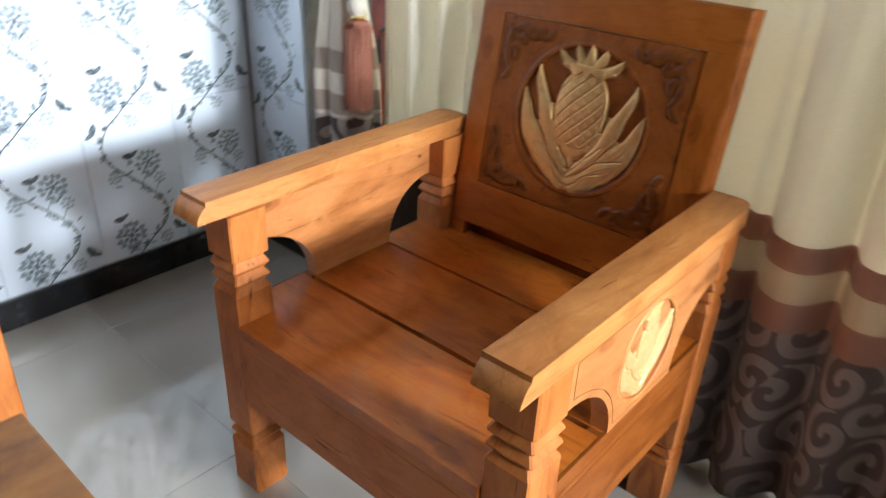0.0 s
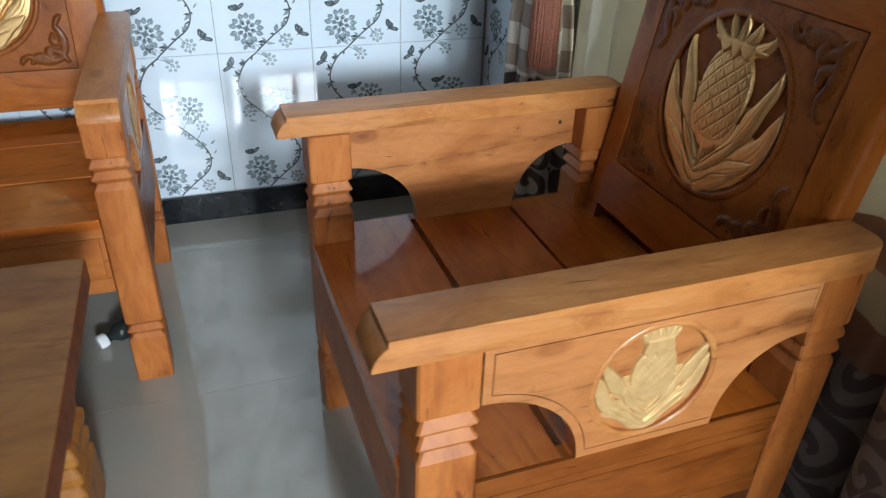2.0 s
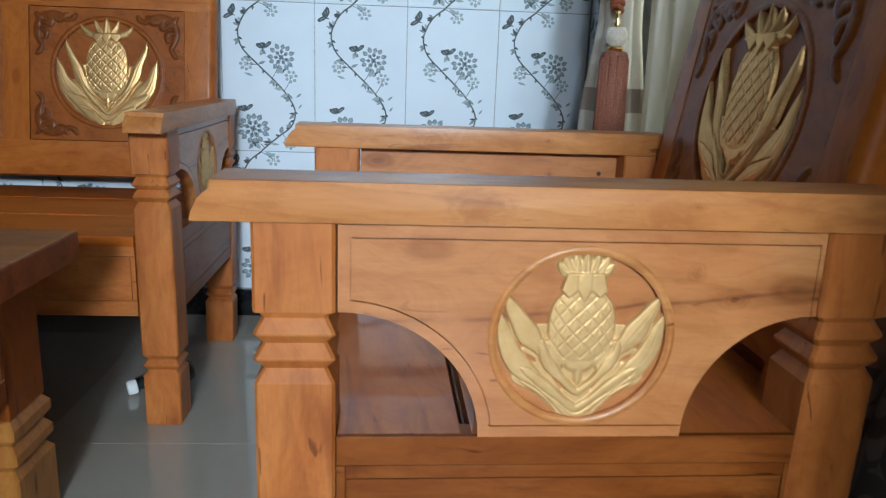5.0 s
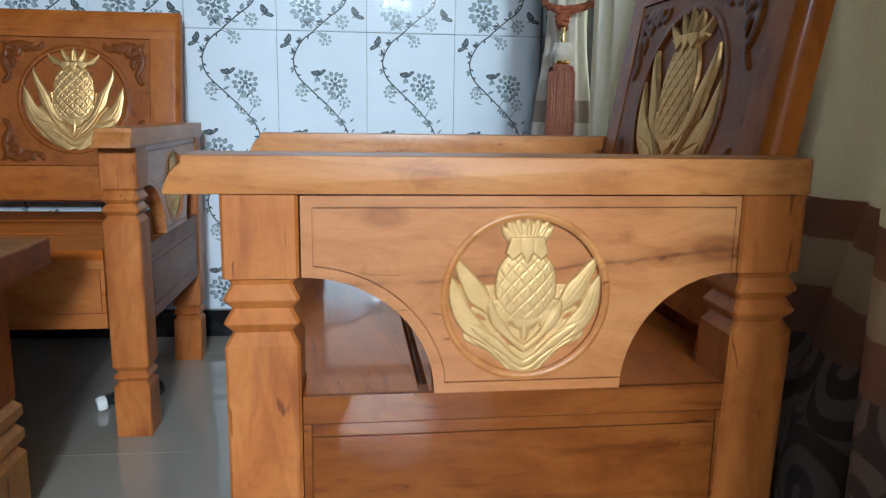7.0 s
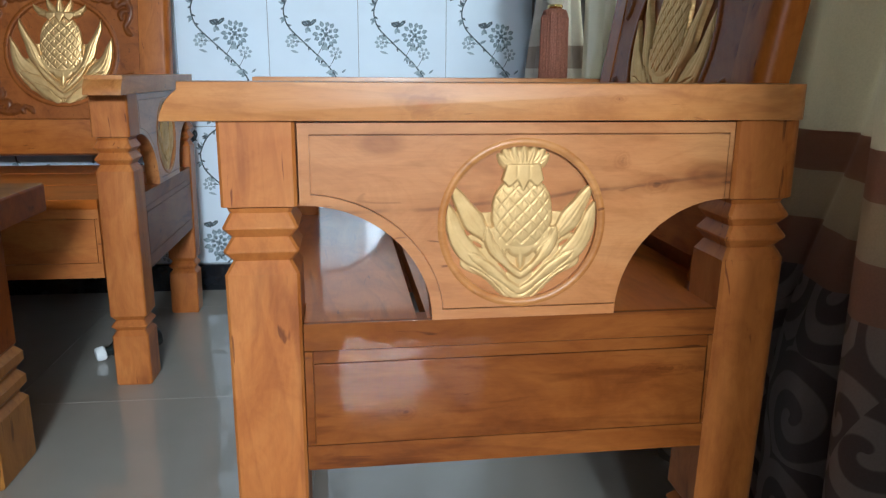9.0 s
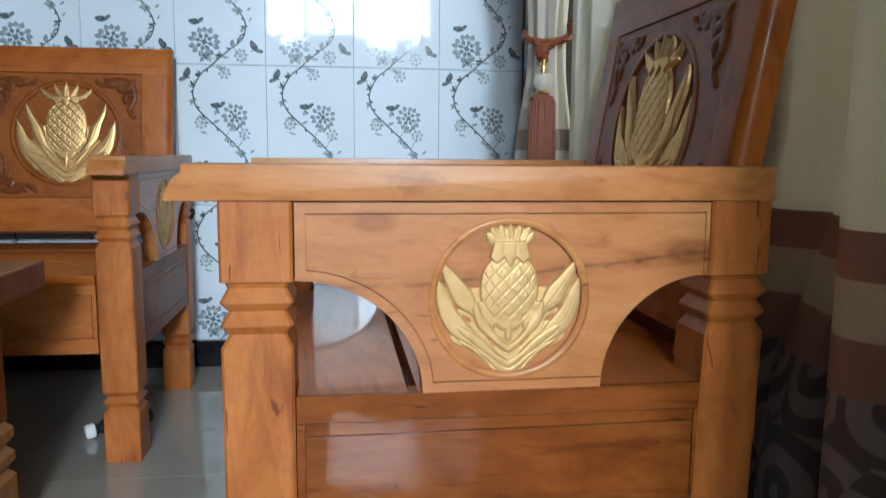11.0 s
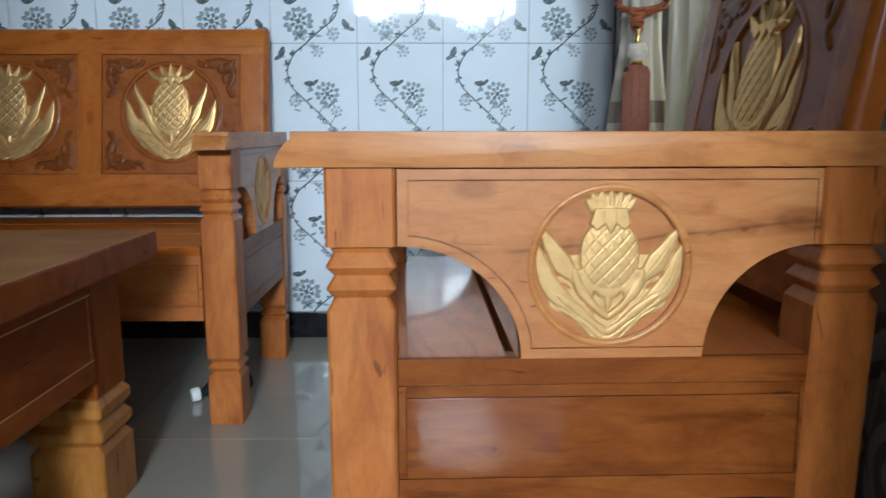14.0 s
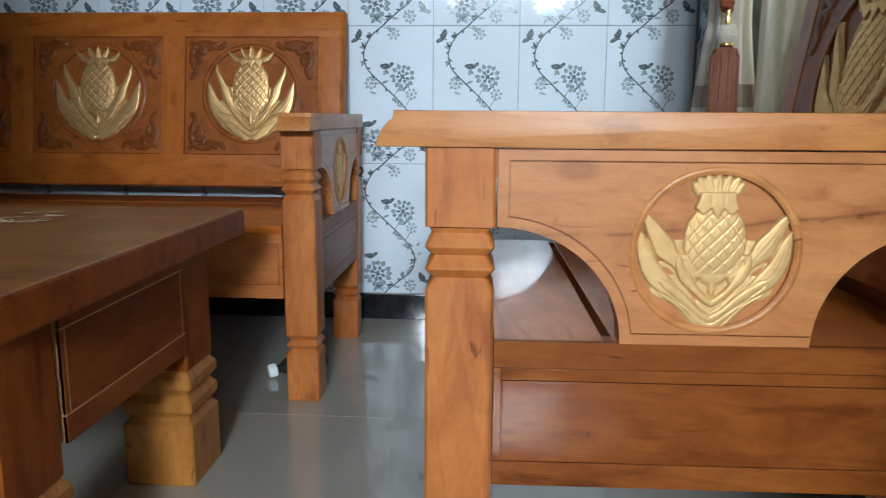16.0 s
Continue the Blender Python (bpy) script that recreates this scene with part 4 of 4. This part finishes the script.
def layered(bm, outlines, depths, to, edge=0.0):
    """A form lofted through outlines of equally many points, one to a depth."""
    rings = [[bm.verts.new(to(p, q, d)) for p, q in pts] for pts, d in zip(outlines, depths)]
    n = len(rings[0])
    faces = [bm.faces.new(rings[0]), bm.faces.new(rings[-1][::-1])]
    for a, b in zip(rings, rings[1:]):
        for i in range(n):
            faces.append(bm.faces.new((a[i], b[i], b[(i + 1) % n], a[(i + 1) % n])))
    bmesh.ops.recalc_face_normals(bm, faces=faces)
    if edge:
        bmesh.ops.bevel(bm, geom=[e for f in faces[:2] for e in f.edges], offset=edge, segments=2, affect="EDGES", profile=0.6)
    return bm


def round_in(d, r):
    """How far a corner of radius r stands back at depth d."""
    return 0.0 if d >= r else r - math.sqrt(max(0.0, r * r - (r - d) ** 2))


ROUND = (0.0, 0.06, 0.2, 0.42, 0.7, 1.0)


def framed_rail(name, a0, a1, z0, z1, to, lines, mat, thing, border=0.0, line=0.0012, back=None):
    """A rail with a field set off by thin sunk lines: strips and a field 5 mm proud of the board behind."""
    top, low, g, s = lines[0], lines[1], line, 0.008
    sunk = 0.0048 if back else 0.0012
    rect = lambda p0, p1, q0, q1: [(p0, q0), (p1, q0), (p1, q1), (p0, q1)]  # noqa: E731
    board = part(name, prism(bmesh.new(), rect(a0, a1, z0, z1), -0.02, sunk, to), back or mat, thing)
    pieces = [("strip", a0, a1, z1 - top, z1), ("strip", a0, a1, z0, z0 + low), ("strip", a0, a0 + s, z0 + low + g, z1 - top - g), ("strip", a1 - s, a1, z0 + low + g, z1 - top - g)]
    if border:
        pieces.append(("strip", a0 + s + 0.0006, a1 - s - 0.0006, z1 - top - border, z1 - top - 0.0006))
    pieces.append(("field", a0 + s + g, a1 - s - g, z0 + low + g, z1 - top - border - g))
    for kind, p0, p1, q0, q1 in pieces:
        part(kind, prism(bmesh.new(), rect(p0, p1, q0, q1), 0.0, 0.005, to, 0.0003), mat, board)
    return board


def seat(name, half, centres, half_w, back_half, rake, label, category, at):
    """A carved wooden seat: x runs from the arms' noses to the back, y across."""
    thing = tagged(new(name), label, category)
    length = 0.6365
    panel_h = 0.1660
    panel = back_panel_mesh(half_w, panel_h)
    for s in (-1, 1):
        cy = s * (half - 0.0055 - 0.0355)
        part("front_post", loft(POST, 0.0355, 0.084, cy), WOOD["z"], thing)
        bm = loft(POST, 0.0355, 0.594, cy, rear=s)
        for v in bm.verts:
            v.co.x += 0.006 * (v.co.x > 0.594) - rake * max(0.0, 0.5 - v.co.z) / 0.5
        part("back_post", bm, WOOD["z"], thing)
        depths = [0.026 * k for k in ROUND] + [0.069]
        bm = layered(bmesh.new(), [arm_outline(length - round_in(d, 0.026)) for d in depths], depths, lambda p, q, d, s=s: (p, s * (half - d), q), 0.0022)
        part("armrest", bm, ARMW, thing)
        face = half - 0.0085
        to = lambda p, q, d, s=s, face=face: (p, s * (face + d), q)  # noqa: E731
        bm = bmesh.new()
        prism(bm, side_outline(0.0), -0.028, -0.006, to)
        edge, field = 0.0105, 0.0120
        ring_plate(bm, side_outline(0.0), side_outline(edge), -0.006, 0.0, to)
        mid = 0.340
        plate(bm, side_outline(field), [circle(mid, 0.4875, SIDE_R)], -0.006, 0.0, to)
        ring_plate(bm, side_outline(edge - 0.001), side_outline(field + 0.001), -0.006, -0.0046, to)
        board = part("side_panel", bm, PANEL["x"], thing, "pale teak side panel with arched lower corners")
        turn = Matrix(((-s, 0, 0, mid), (0, 0, s, s * face), (0, 1, 0, 0.4875), (0, 0, 0, 1)))
        place("rim", SIDE_RIM, board, m=turn)
        place("pineapple_carving", SIDE_CARVING, board, "gold-painted carved pineapple between leaves", turn @ Matrix.Translation((0, 0, -0.0062)))
        rail = lambda p, q, d, s=s: (p, s * (half - 0.0135 + d), q)  # noqa: E731
        framed_rail("side_rail", 0.1205, 0.558, 0.23, 0.3905, rail, (0.0285, 0.027), RAIL, thing, border=0.0135)
        if len(centres) == 1 and s > 0:
            peg = lathe(bmesh.new(), [(0.0038, 0.0), (0.0038, 0.0007), (0.0028, 0.0012)], (0, 0, 0), 12)
            peg.transform(Matrix.Translation((0.528, half - 0.0365, 0.5545)) @ Matrix.Rotation(radians(90), 4, "X"))
            part("peg", peg, DARK, thing, "dark wooden peg")
    inner = half - 0.0775
    framed_rail("front_rail", -inner, inner, 0.232, 0.374, lambda p, q, d: (0.0515 - d, p, q), (0.022, 0.03), WOOD["y"], thing)
    w, n0, n1 = half - 0.0140, 0.1205, 0.557
    for pts in ([(0.0445, -inner), (n0, -inner), (n0, -w), (0.2350, -w), (0.2350, w), (n0, w), (n0, inner), (0.0445, inner)], [(0.2450, -w), (0.4335, -w), (0.4335, w), (0.2450, w)], [(0.4405, -w), (n1, -w), (n1, -inner), (0.60, -inner), (0.60, inner), (n1, inner), (n1, w), (0.4405, w)]):
        part("seat_plank", prism(bmesh.new(), pts, 0.3705, 0.3907, lambda p, q, d: (p, q, d), 0.0009), SEATW["y"], thing)
    if len(centres) == 1:
        part("back_cleat", block(0.634, 0.652, -inner - 0.025, inner + 0.025, 0.30, 0.425, 0.002), WOOD["y"], thing)
    # unseen battens added below the plank gaps so that these look dark
    for x in (0.2345, 0.437):
        part("seat_batten", block(x - 0.02, x + 0.02, -inner, inner, 0.300, 0.325, 0.001), WOOD["y"], thing)
    part("back_rail", block(0.58, 0.6015, -inner, inner, 0.23, 0.374, 0.003), WOOD["y"], thing)
    # leaning back: frame boards round the carved panels
    to = lambda a, b, d: (U_BACK + b * math.sin(SLOPE) - d * math.cos(SLOPE), a, Z_BACK + b * math.cos(SLOPE) + d * math.sin(SLOPE))  # noqa: E731
    top = 0.4985
    b0, b1 = 0.0908, 0.0908 + 2 * panel_h + 0.003
    rect = lambda x0, x1, y0, y1: [(x0, y0), (x1, y0), (x1, y1), (x0, y1)]  # noqa: E731
    stops = [-back_half]
    for c in centres:
        stops += [c - half_w - 0.0015, c + half_w + 0.0015]
    stops.append(back_half)
    depths = [0.017 * k for k in ROUND] + [0.036]
    back_to = lambda a, b, d: to(a, b, -d)  # noqa: E731

    def frame_board(name, outline, mat, lift=0.0):
        """A board of the frame; outline(e) gives it with its free edges drawn in by e."""
        part(name, layered(bmesh.new(), [outline(round_in(d, 0.017)) for d in depths], [d + lift for d in depths], back_to), mat, thing)

    def low_rail(e):
        w = back_half - e
        if len(centres) > 1:
            return rect(-w, w, 0.4 * e, b0)
        k = back_half - 0.047
        return [(-w, -0.0295), (-k, -0.0295), (-k, 0.0), (k, 0.0), (k, -0.0295), (w, -0.0295), (w, b0), (-w, b0)]

    frame_board("back_bottom_rail", low_rail, FRAMEY)
    frame_board("back_top_rail", lambda e: rect(-back_half + e, back_half - e, b1, top - 0.5 * e), FRAMEY)
    for k in range(0, len(stops), 2):
        lo, hi = k == 0, k == len(stops) - 2
        frame_board("back_stile", lambda e, k=k, lo=lo, hi=hi: rect(stops[k] + e * lo, stops[k + 1] - e * hi, b0, b1), FRAMEW, 0.0003)
    for c in centres:
        mid_b = (b0 + b1) / 2
        o = to(c, mid_b, 0)
        up, out = (math.sin(SLOPE), 0, math.cos(SLOPE)), (-math.cos(SLOPE), 0, math.sin(SLOPE))
        turn = Matrix(((0, up[0], out[0], o[0]), (-1, up[1], out[1], o[1]), (0, up[2], out[2], o[2]), (0, 0, 0, 1)))
        field = place("carved_panel", panel, thing, "dark teak panel with carved corner scrolls", turn)
        place("pineapple_carving", BACK_CARVING, field, "gold-painted carved pineapple between leaves", Matrix.Translation((0, 0.006, -0.0058)))
    thing.matrix_basis = at
    return thing


armchair = seat("armchair", 0.3335, [0.0], 0.1975, 0.2595, 0.012, "lacquered teak armchair with gold-painted pineapple carvings", "armchair", pose(0.0555, -1.1535, 0, 0, 0, 1.16))
sofa = seat("sofa", 0.770, [-0.448, 0.0, 0.448], 0.191, 0.715, 0.036, "long lacquered teak sofa with carved pineapple back panels", "sofa", pose(-0.957, -0.745, 0, 0, 0, 90))


# ---------- coffee table ----------
def coffee_table():
    thing = tagged(new("coffee_table"), "low dark teak coffee table with notched legs", "table")
    x1, x0, y1, y0 = -0.255, -1.45, -0.953, -1.62
    bm = block(x0, x1, y0, y1, 0.415, 0.46, 0.004)
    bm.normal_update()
    # the upward face takes the lighter colour, the edges the darker one
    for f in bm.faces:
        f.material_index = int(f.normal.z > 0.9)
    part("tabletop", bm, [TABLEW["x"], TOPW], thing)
    rng, bm = random.Random(11), bmesh.new()
    for k in range(17):
        x, y = rng.uniform(-0.60, -0.47), rng.uniform(-1.17, -1.06)
        a, l, w = rng.uniform(-0.5, 0.7), rng.uniform(0.012, 0.05), rng.uniform(0.0012, 0.0032)
        pts = [(x + l * t * math.cos(a), y + l * t * math.sin(a) + 0.007 * math.sin(2.6 * t + k)) for t in np.linspace(0, 1, 7)]
        tube(bm, [(px, py, 0.4600) for px, py in pts], w, 5, lambda t: 0.25 + 0.75 * math.sin(math.pi * t))
    for v in bm.verts:
        v.co.z = 0.4598 + 0.3 * (v.co.z - 0.4598)
    part("scuffs", bm, SCUFF, thing, "pale scratches worn into the lacquer")
    legs = [(0, 0.002), (0.004, 0), (0.107, 0), (0.1185, 0.009), (0.1215, 0.009), (0.132, 0), (0.146, 0), (0.158, 0.009), (0.161, 0.009), (0.172, 0), (0.187, 0), (0.199, 0.009), (0.203, 0.006), (0.414, 0.006)]
    for cx in (x1 - 0.118, x0 + 0.118):
        for cy in (y1 - 0.0755, y0 + 0.1295):
            bm = loft(legs, 0.0605, cx, cy)
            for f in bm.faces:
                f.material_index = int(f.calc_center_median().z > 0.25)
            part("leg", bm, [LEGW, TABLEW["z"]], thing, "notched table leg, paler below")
    for xs, flip in ((x1 - 0.0645, 1), (x0 + 0.0645, -1)):
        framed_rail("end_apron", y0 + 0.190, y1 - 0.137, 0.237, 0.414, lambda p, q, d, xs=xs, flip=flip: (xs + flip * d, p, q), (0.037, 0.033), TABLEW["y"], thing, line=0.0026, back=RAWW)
    for ys, flip in ((y1 - 0.022, 1), (y0 + 0.076, -1)):
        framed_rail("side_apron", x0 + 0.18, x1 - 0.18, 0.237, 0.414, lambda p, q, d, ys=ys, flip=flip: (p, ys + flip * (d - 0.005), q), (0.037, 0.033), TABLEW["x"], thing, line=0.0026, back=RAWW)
    return thing


coffee_table()


# ---------- curtains ----------
def cloth_sheet(name, run, height, where, mat, label, steps=220, rows=60, parent=None):
    """A hanging cloth: where(s, z) gives its place for a run of s metres and a height z."""
    me = bpy.data.meshes.new(name)
    s, z = np.meshgrid(np.linspace(0, run, steps), np.linspace(height[0], height[1], rows))
    verts = [where(a, b) for a, b in zip(s.ravel(), z.ravel())]
    faces = [(r * steps + c, r * steps + c + 1, (r + 1) * steps + c + 1, (r + 1) * steps + c) for r in range(rows - 1) for c in range(steps - 1)]
    me.from_pydata(verts, [], faces)
    uv = me.uv_layers.new(name="cloth")
    flat_uv = np.stack([s.ravel() * 1.5, z.ravel()], 1)
    loops = np.empty(len(me.loops), np.int32)
    me.loops.foreach_get("vertex_index", loops)
    uv.data.foreach_set("uv", flat_uv[loops].ravel())
    me.materials.append(mat)
    me.polygons.foreach_set("use_smooth", [True] * len(me.polygons))
    ob = new(name, me)
    thick = ob.modifiers.new("thickness", "SOLIDIFY")
    thick.thickness = 0.0016
    return tagged(ob, label, "curtain")


def step(a, b, v):
    t = min(1, max(0, (v - a) / (b - a)))
    return t * t * (3 - 2 * t)


def behind_chair(s, z):
    """From behind the armchair towards the room's near end; the leaning backrest pushes it out."""
    y = -0.87 - s
    push = 0.100 * step(-1.50, -1.41, y) * step(0.25, 0.7, z)
    deep = (0.026 + 0.012 * step(1.8, 0.2, z)) * (1 - 0.55 * step(-1.50, -1.41, y))
    turn = math.sin(s * 2 * math.pi / 0.142 + 0.5 * math.sin(s * 9 + 0.6 * z))
    fold = 0.55 * turn + 0.9 * math.asin(0.97 * turn) / 1.57 * 0.6 + 0.22 * math.sin(s * 2 * math.pi / 0.067 + 1.3 + 0.4 * z)
    # out-of-view bulge, added low down to shade the armchair's back end
    shade_bulge = 0.085 * step(-1.76, -2.02, y) * step(-2.62, -2.45, y) * step(1.35, 0.85, z)
    return (min(0.876, 0.752 + push - shade_bulge + deep * fold), y + 0.008 * math.sin(s * 40 + z * 2), z)


cloth_sheet("curtain", 1.73, (0.012, 2.42), behind_chair, CLOTH, "cream curtain with brown bands and dark scroll border", 380, 50)


def sheer_place(s, z):
    y = -0.572 - s
    base = 0.740 + 0.087 * step(-0.80, -0.90, y)
    fold = math.sin(s * 2 * math.pi / 0.072 + 0.4 * math.sin(5 * s + z)) + 0.35 * math.sin(s * 2 * math.pi / 0.043)
    return (base + 0.028 * fold * (1 - 0.5 * step(-0.80, -0.90, y)), y + 0.006 * math.sin(s * 60 + z), z)


cloth_sheet("sheer_curtain", 0.345, (0.02, 2.42), sheer_place, SHEER, "thin white sheer curtain with a dark hem", 240, 30)


def tied_place(s, z):
    """A bundle of folds gathered by the tie-back, opening again below it."""
    a = s / 0.30 * math.pi * 1.75 + 2.2
    waist = 0.62 + 0.38 * step(0.03, 0.30, abs(z - 0.90))
    spread = 1.0 + 0.10 * step(0.7, 0.1, z)
    fold = 1 + 0.13 * math.sin(a * 7 + 0.8 * math.sin(3 * z)) + 0.05 * math.sin(a * 13 + 2 * z)
    return (0.700 + 0.062 * waist * spread * fold * math.cos(a), -0.475 + 0.088 * waist * spread * fold * math.sin(a), z)


cloth_sheet("curtain", 0.30, (0.012, 2.42), tied_place, CLOTH2, "cream curtain gathered by a rust tassel tie-back", 200, 90)


def tassel():
    thing = tagged(new("tassel"), "rust-coloured tassel on a twisted rope tie-back", "tassel")
    cx, cy = 0.668, -0.562
    bm = bmesh.new()
    for k in range(3):
        pts = []
        for i in range(46):
            a = 2.2 * math.pi * i / 45 - 1.9
            rad = 0.068
            tw = i * 0.75 + 2.094 * k
            pts.append((0.700 + (rad * 0.82 + 0.005 * math.cos(tw)) * math.cos(a), -0.487 + (rad + 0.005 * math.cos(tw)) * math.sin(a), 0.885 + 0.03 * (1 - math.cos(a + 1.97)) + 0.005 * math.sin(tw)))
        tube(bm, pts, 0.0045, 6)
    part("rope", bm, ROPE, thing, "twisted rust rope", True)
    bm = bmesh.new()
    for k in range(5):
        pts = [(cx + 0.015 * math.cos(2 * math.pi * i / 16 + k) * (1 - 0.1 * k), cy + 0.010 + 0.011 * math.sin(2 * math.pi * i / 16 + k), 0.882 - 0.008 * k + 0.006 * math.sin(2 * math.pi * i / 16 + 2 * k)) for i in range(17)]
        tube(bm, pts, 0.005, 6)
    part("knot", bm, ROPE, thing, "", True)
    bm = lathe(bmesh.new(), [(0.002, 0), (0.006, -0.003), (0.004, -0.008), (0.004, -0.014), (0.007, -0.017), (0.004, -0.021), (0.008, -0.026), (0.005, -0.032), (0.009, -0.035)], (cx, cy, 0.848))
    part("finial", bm, BRASS, thing, "small brass finial", True)
    prof = []
    for i in range(25):
        t = i / 24
        prof.append((0.0125 + 0.0095 * math.sin(math.pi * (0.12 + 0.86 * t)) + 0.0007 * math.sin(t * 50), -0.037 * t))
    part("bead", lathe(bmesh.new(), prof, (cx, cy, 0.814), 20), BEAD, thing, "ribbed pearl bead", True)
    part("ring", lathe(bmesh.new(), [(0.013, 0), (0.0165, -0.002), (0.0165, -0.006), (0.013, -0.008)], (cx, cy, 0.777), 20), BRASS, thing, "brass ring", True)
    rng = random.Random(3)
    bm = bmesh.new()
    lathe(bm, [(0.004, -0.19), (0.029, -0.19), (0.030, -0.10), (0.028, -0.02), (0.020, -0.004), (0.008, 0)], (cx, cy, 0.770), 24)
    for i in range(150):
        a, r = rng.uniform(0, 2 * math.pi), rng.uniform(0.024, 0.0305)
        end = r * rng.uniform(1.0, 1.14)
        pts = [(cx + f * math.cos(a + w), cy + f * math.sin(a + w), z) for f, w, z in ((0.010, 0, 0.769), (r * 0.82, 0, 0.764), (r, 0.02, 0.75), (r * 1.02, rng.uniform(-0.05, 0.05), 0.68), (end, rng.uniform(-0.08, 0.08), 0.573 + rng.uniform(-0.008, 0.008)))]
        tube(bm, pts, 0.0014, 4)
    part("fringe", bm, FRINGE, thing, "hanging rust-coloured fringe", True)


tassel()


# ---------- a bottle under the sofa ----------
def bottle():
    thing = tagged(new("bottle"), "small dark bottle with a white cap, lying on the floor", "bottle")
    bm = lathe(bmesh.new(), [(0.009, 0.016), (0.010, 0.03), (0.021, 0.045), (0.023, 0.055), (0.023, 0.135), (0.019, 0.142)], (0, 0, 0), 20)
    part("body", bm, BOTTLE, thing, "", True)
    prof = [(0.012, 0.0), (0.0145, 0.001), (0.0152, 0.004), (0.0152, 0.019), (0.0135, 0.021)]
    bm = lathe(bmesh.new(), prof, (0, 0, 0), 30)
    for i in range(30):
        a = 2 * math.pi * i / 30
        box(bm, 0.0148 * math.cos(a) - 0.0007, 0.0148 * math.cos(a) + 0.0007, 0.0148 * math.sin(a) - 0.0007, 0.0148 * math.sin(a) + 0.0007, 0.005, 0.0185)
    part("cap", bm, CAPM, thing, "white ribbed screw cap")
    thing.matrix_basis = pose(-0.348, -0.560, 0.0165, 82, 0, 118)


bottle()
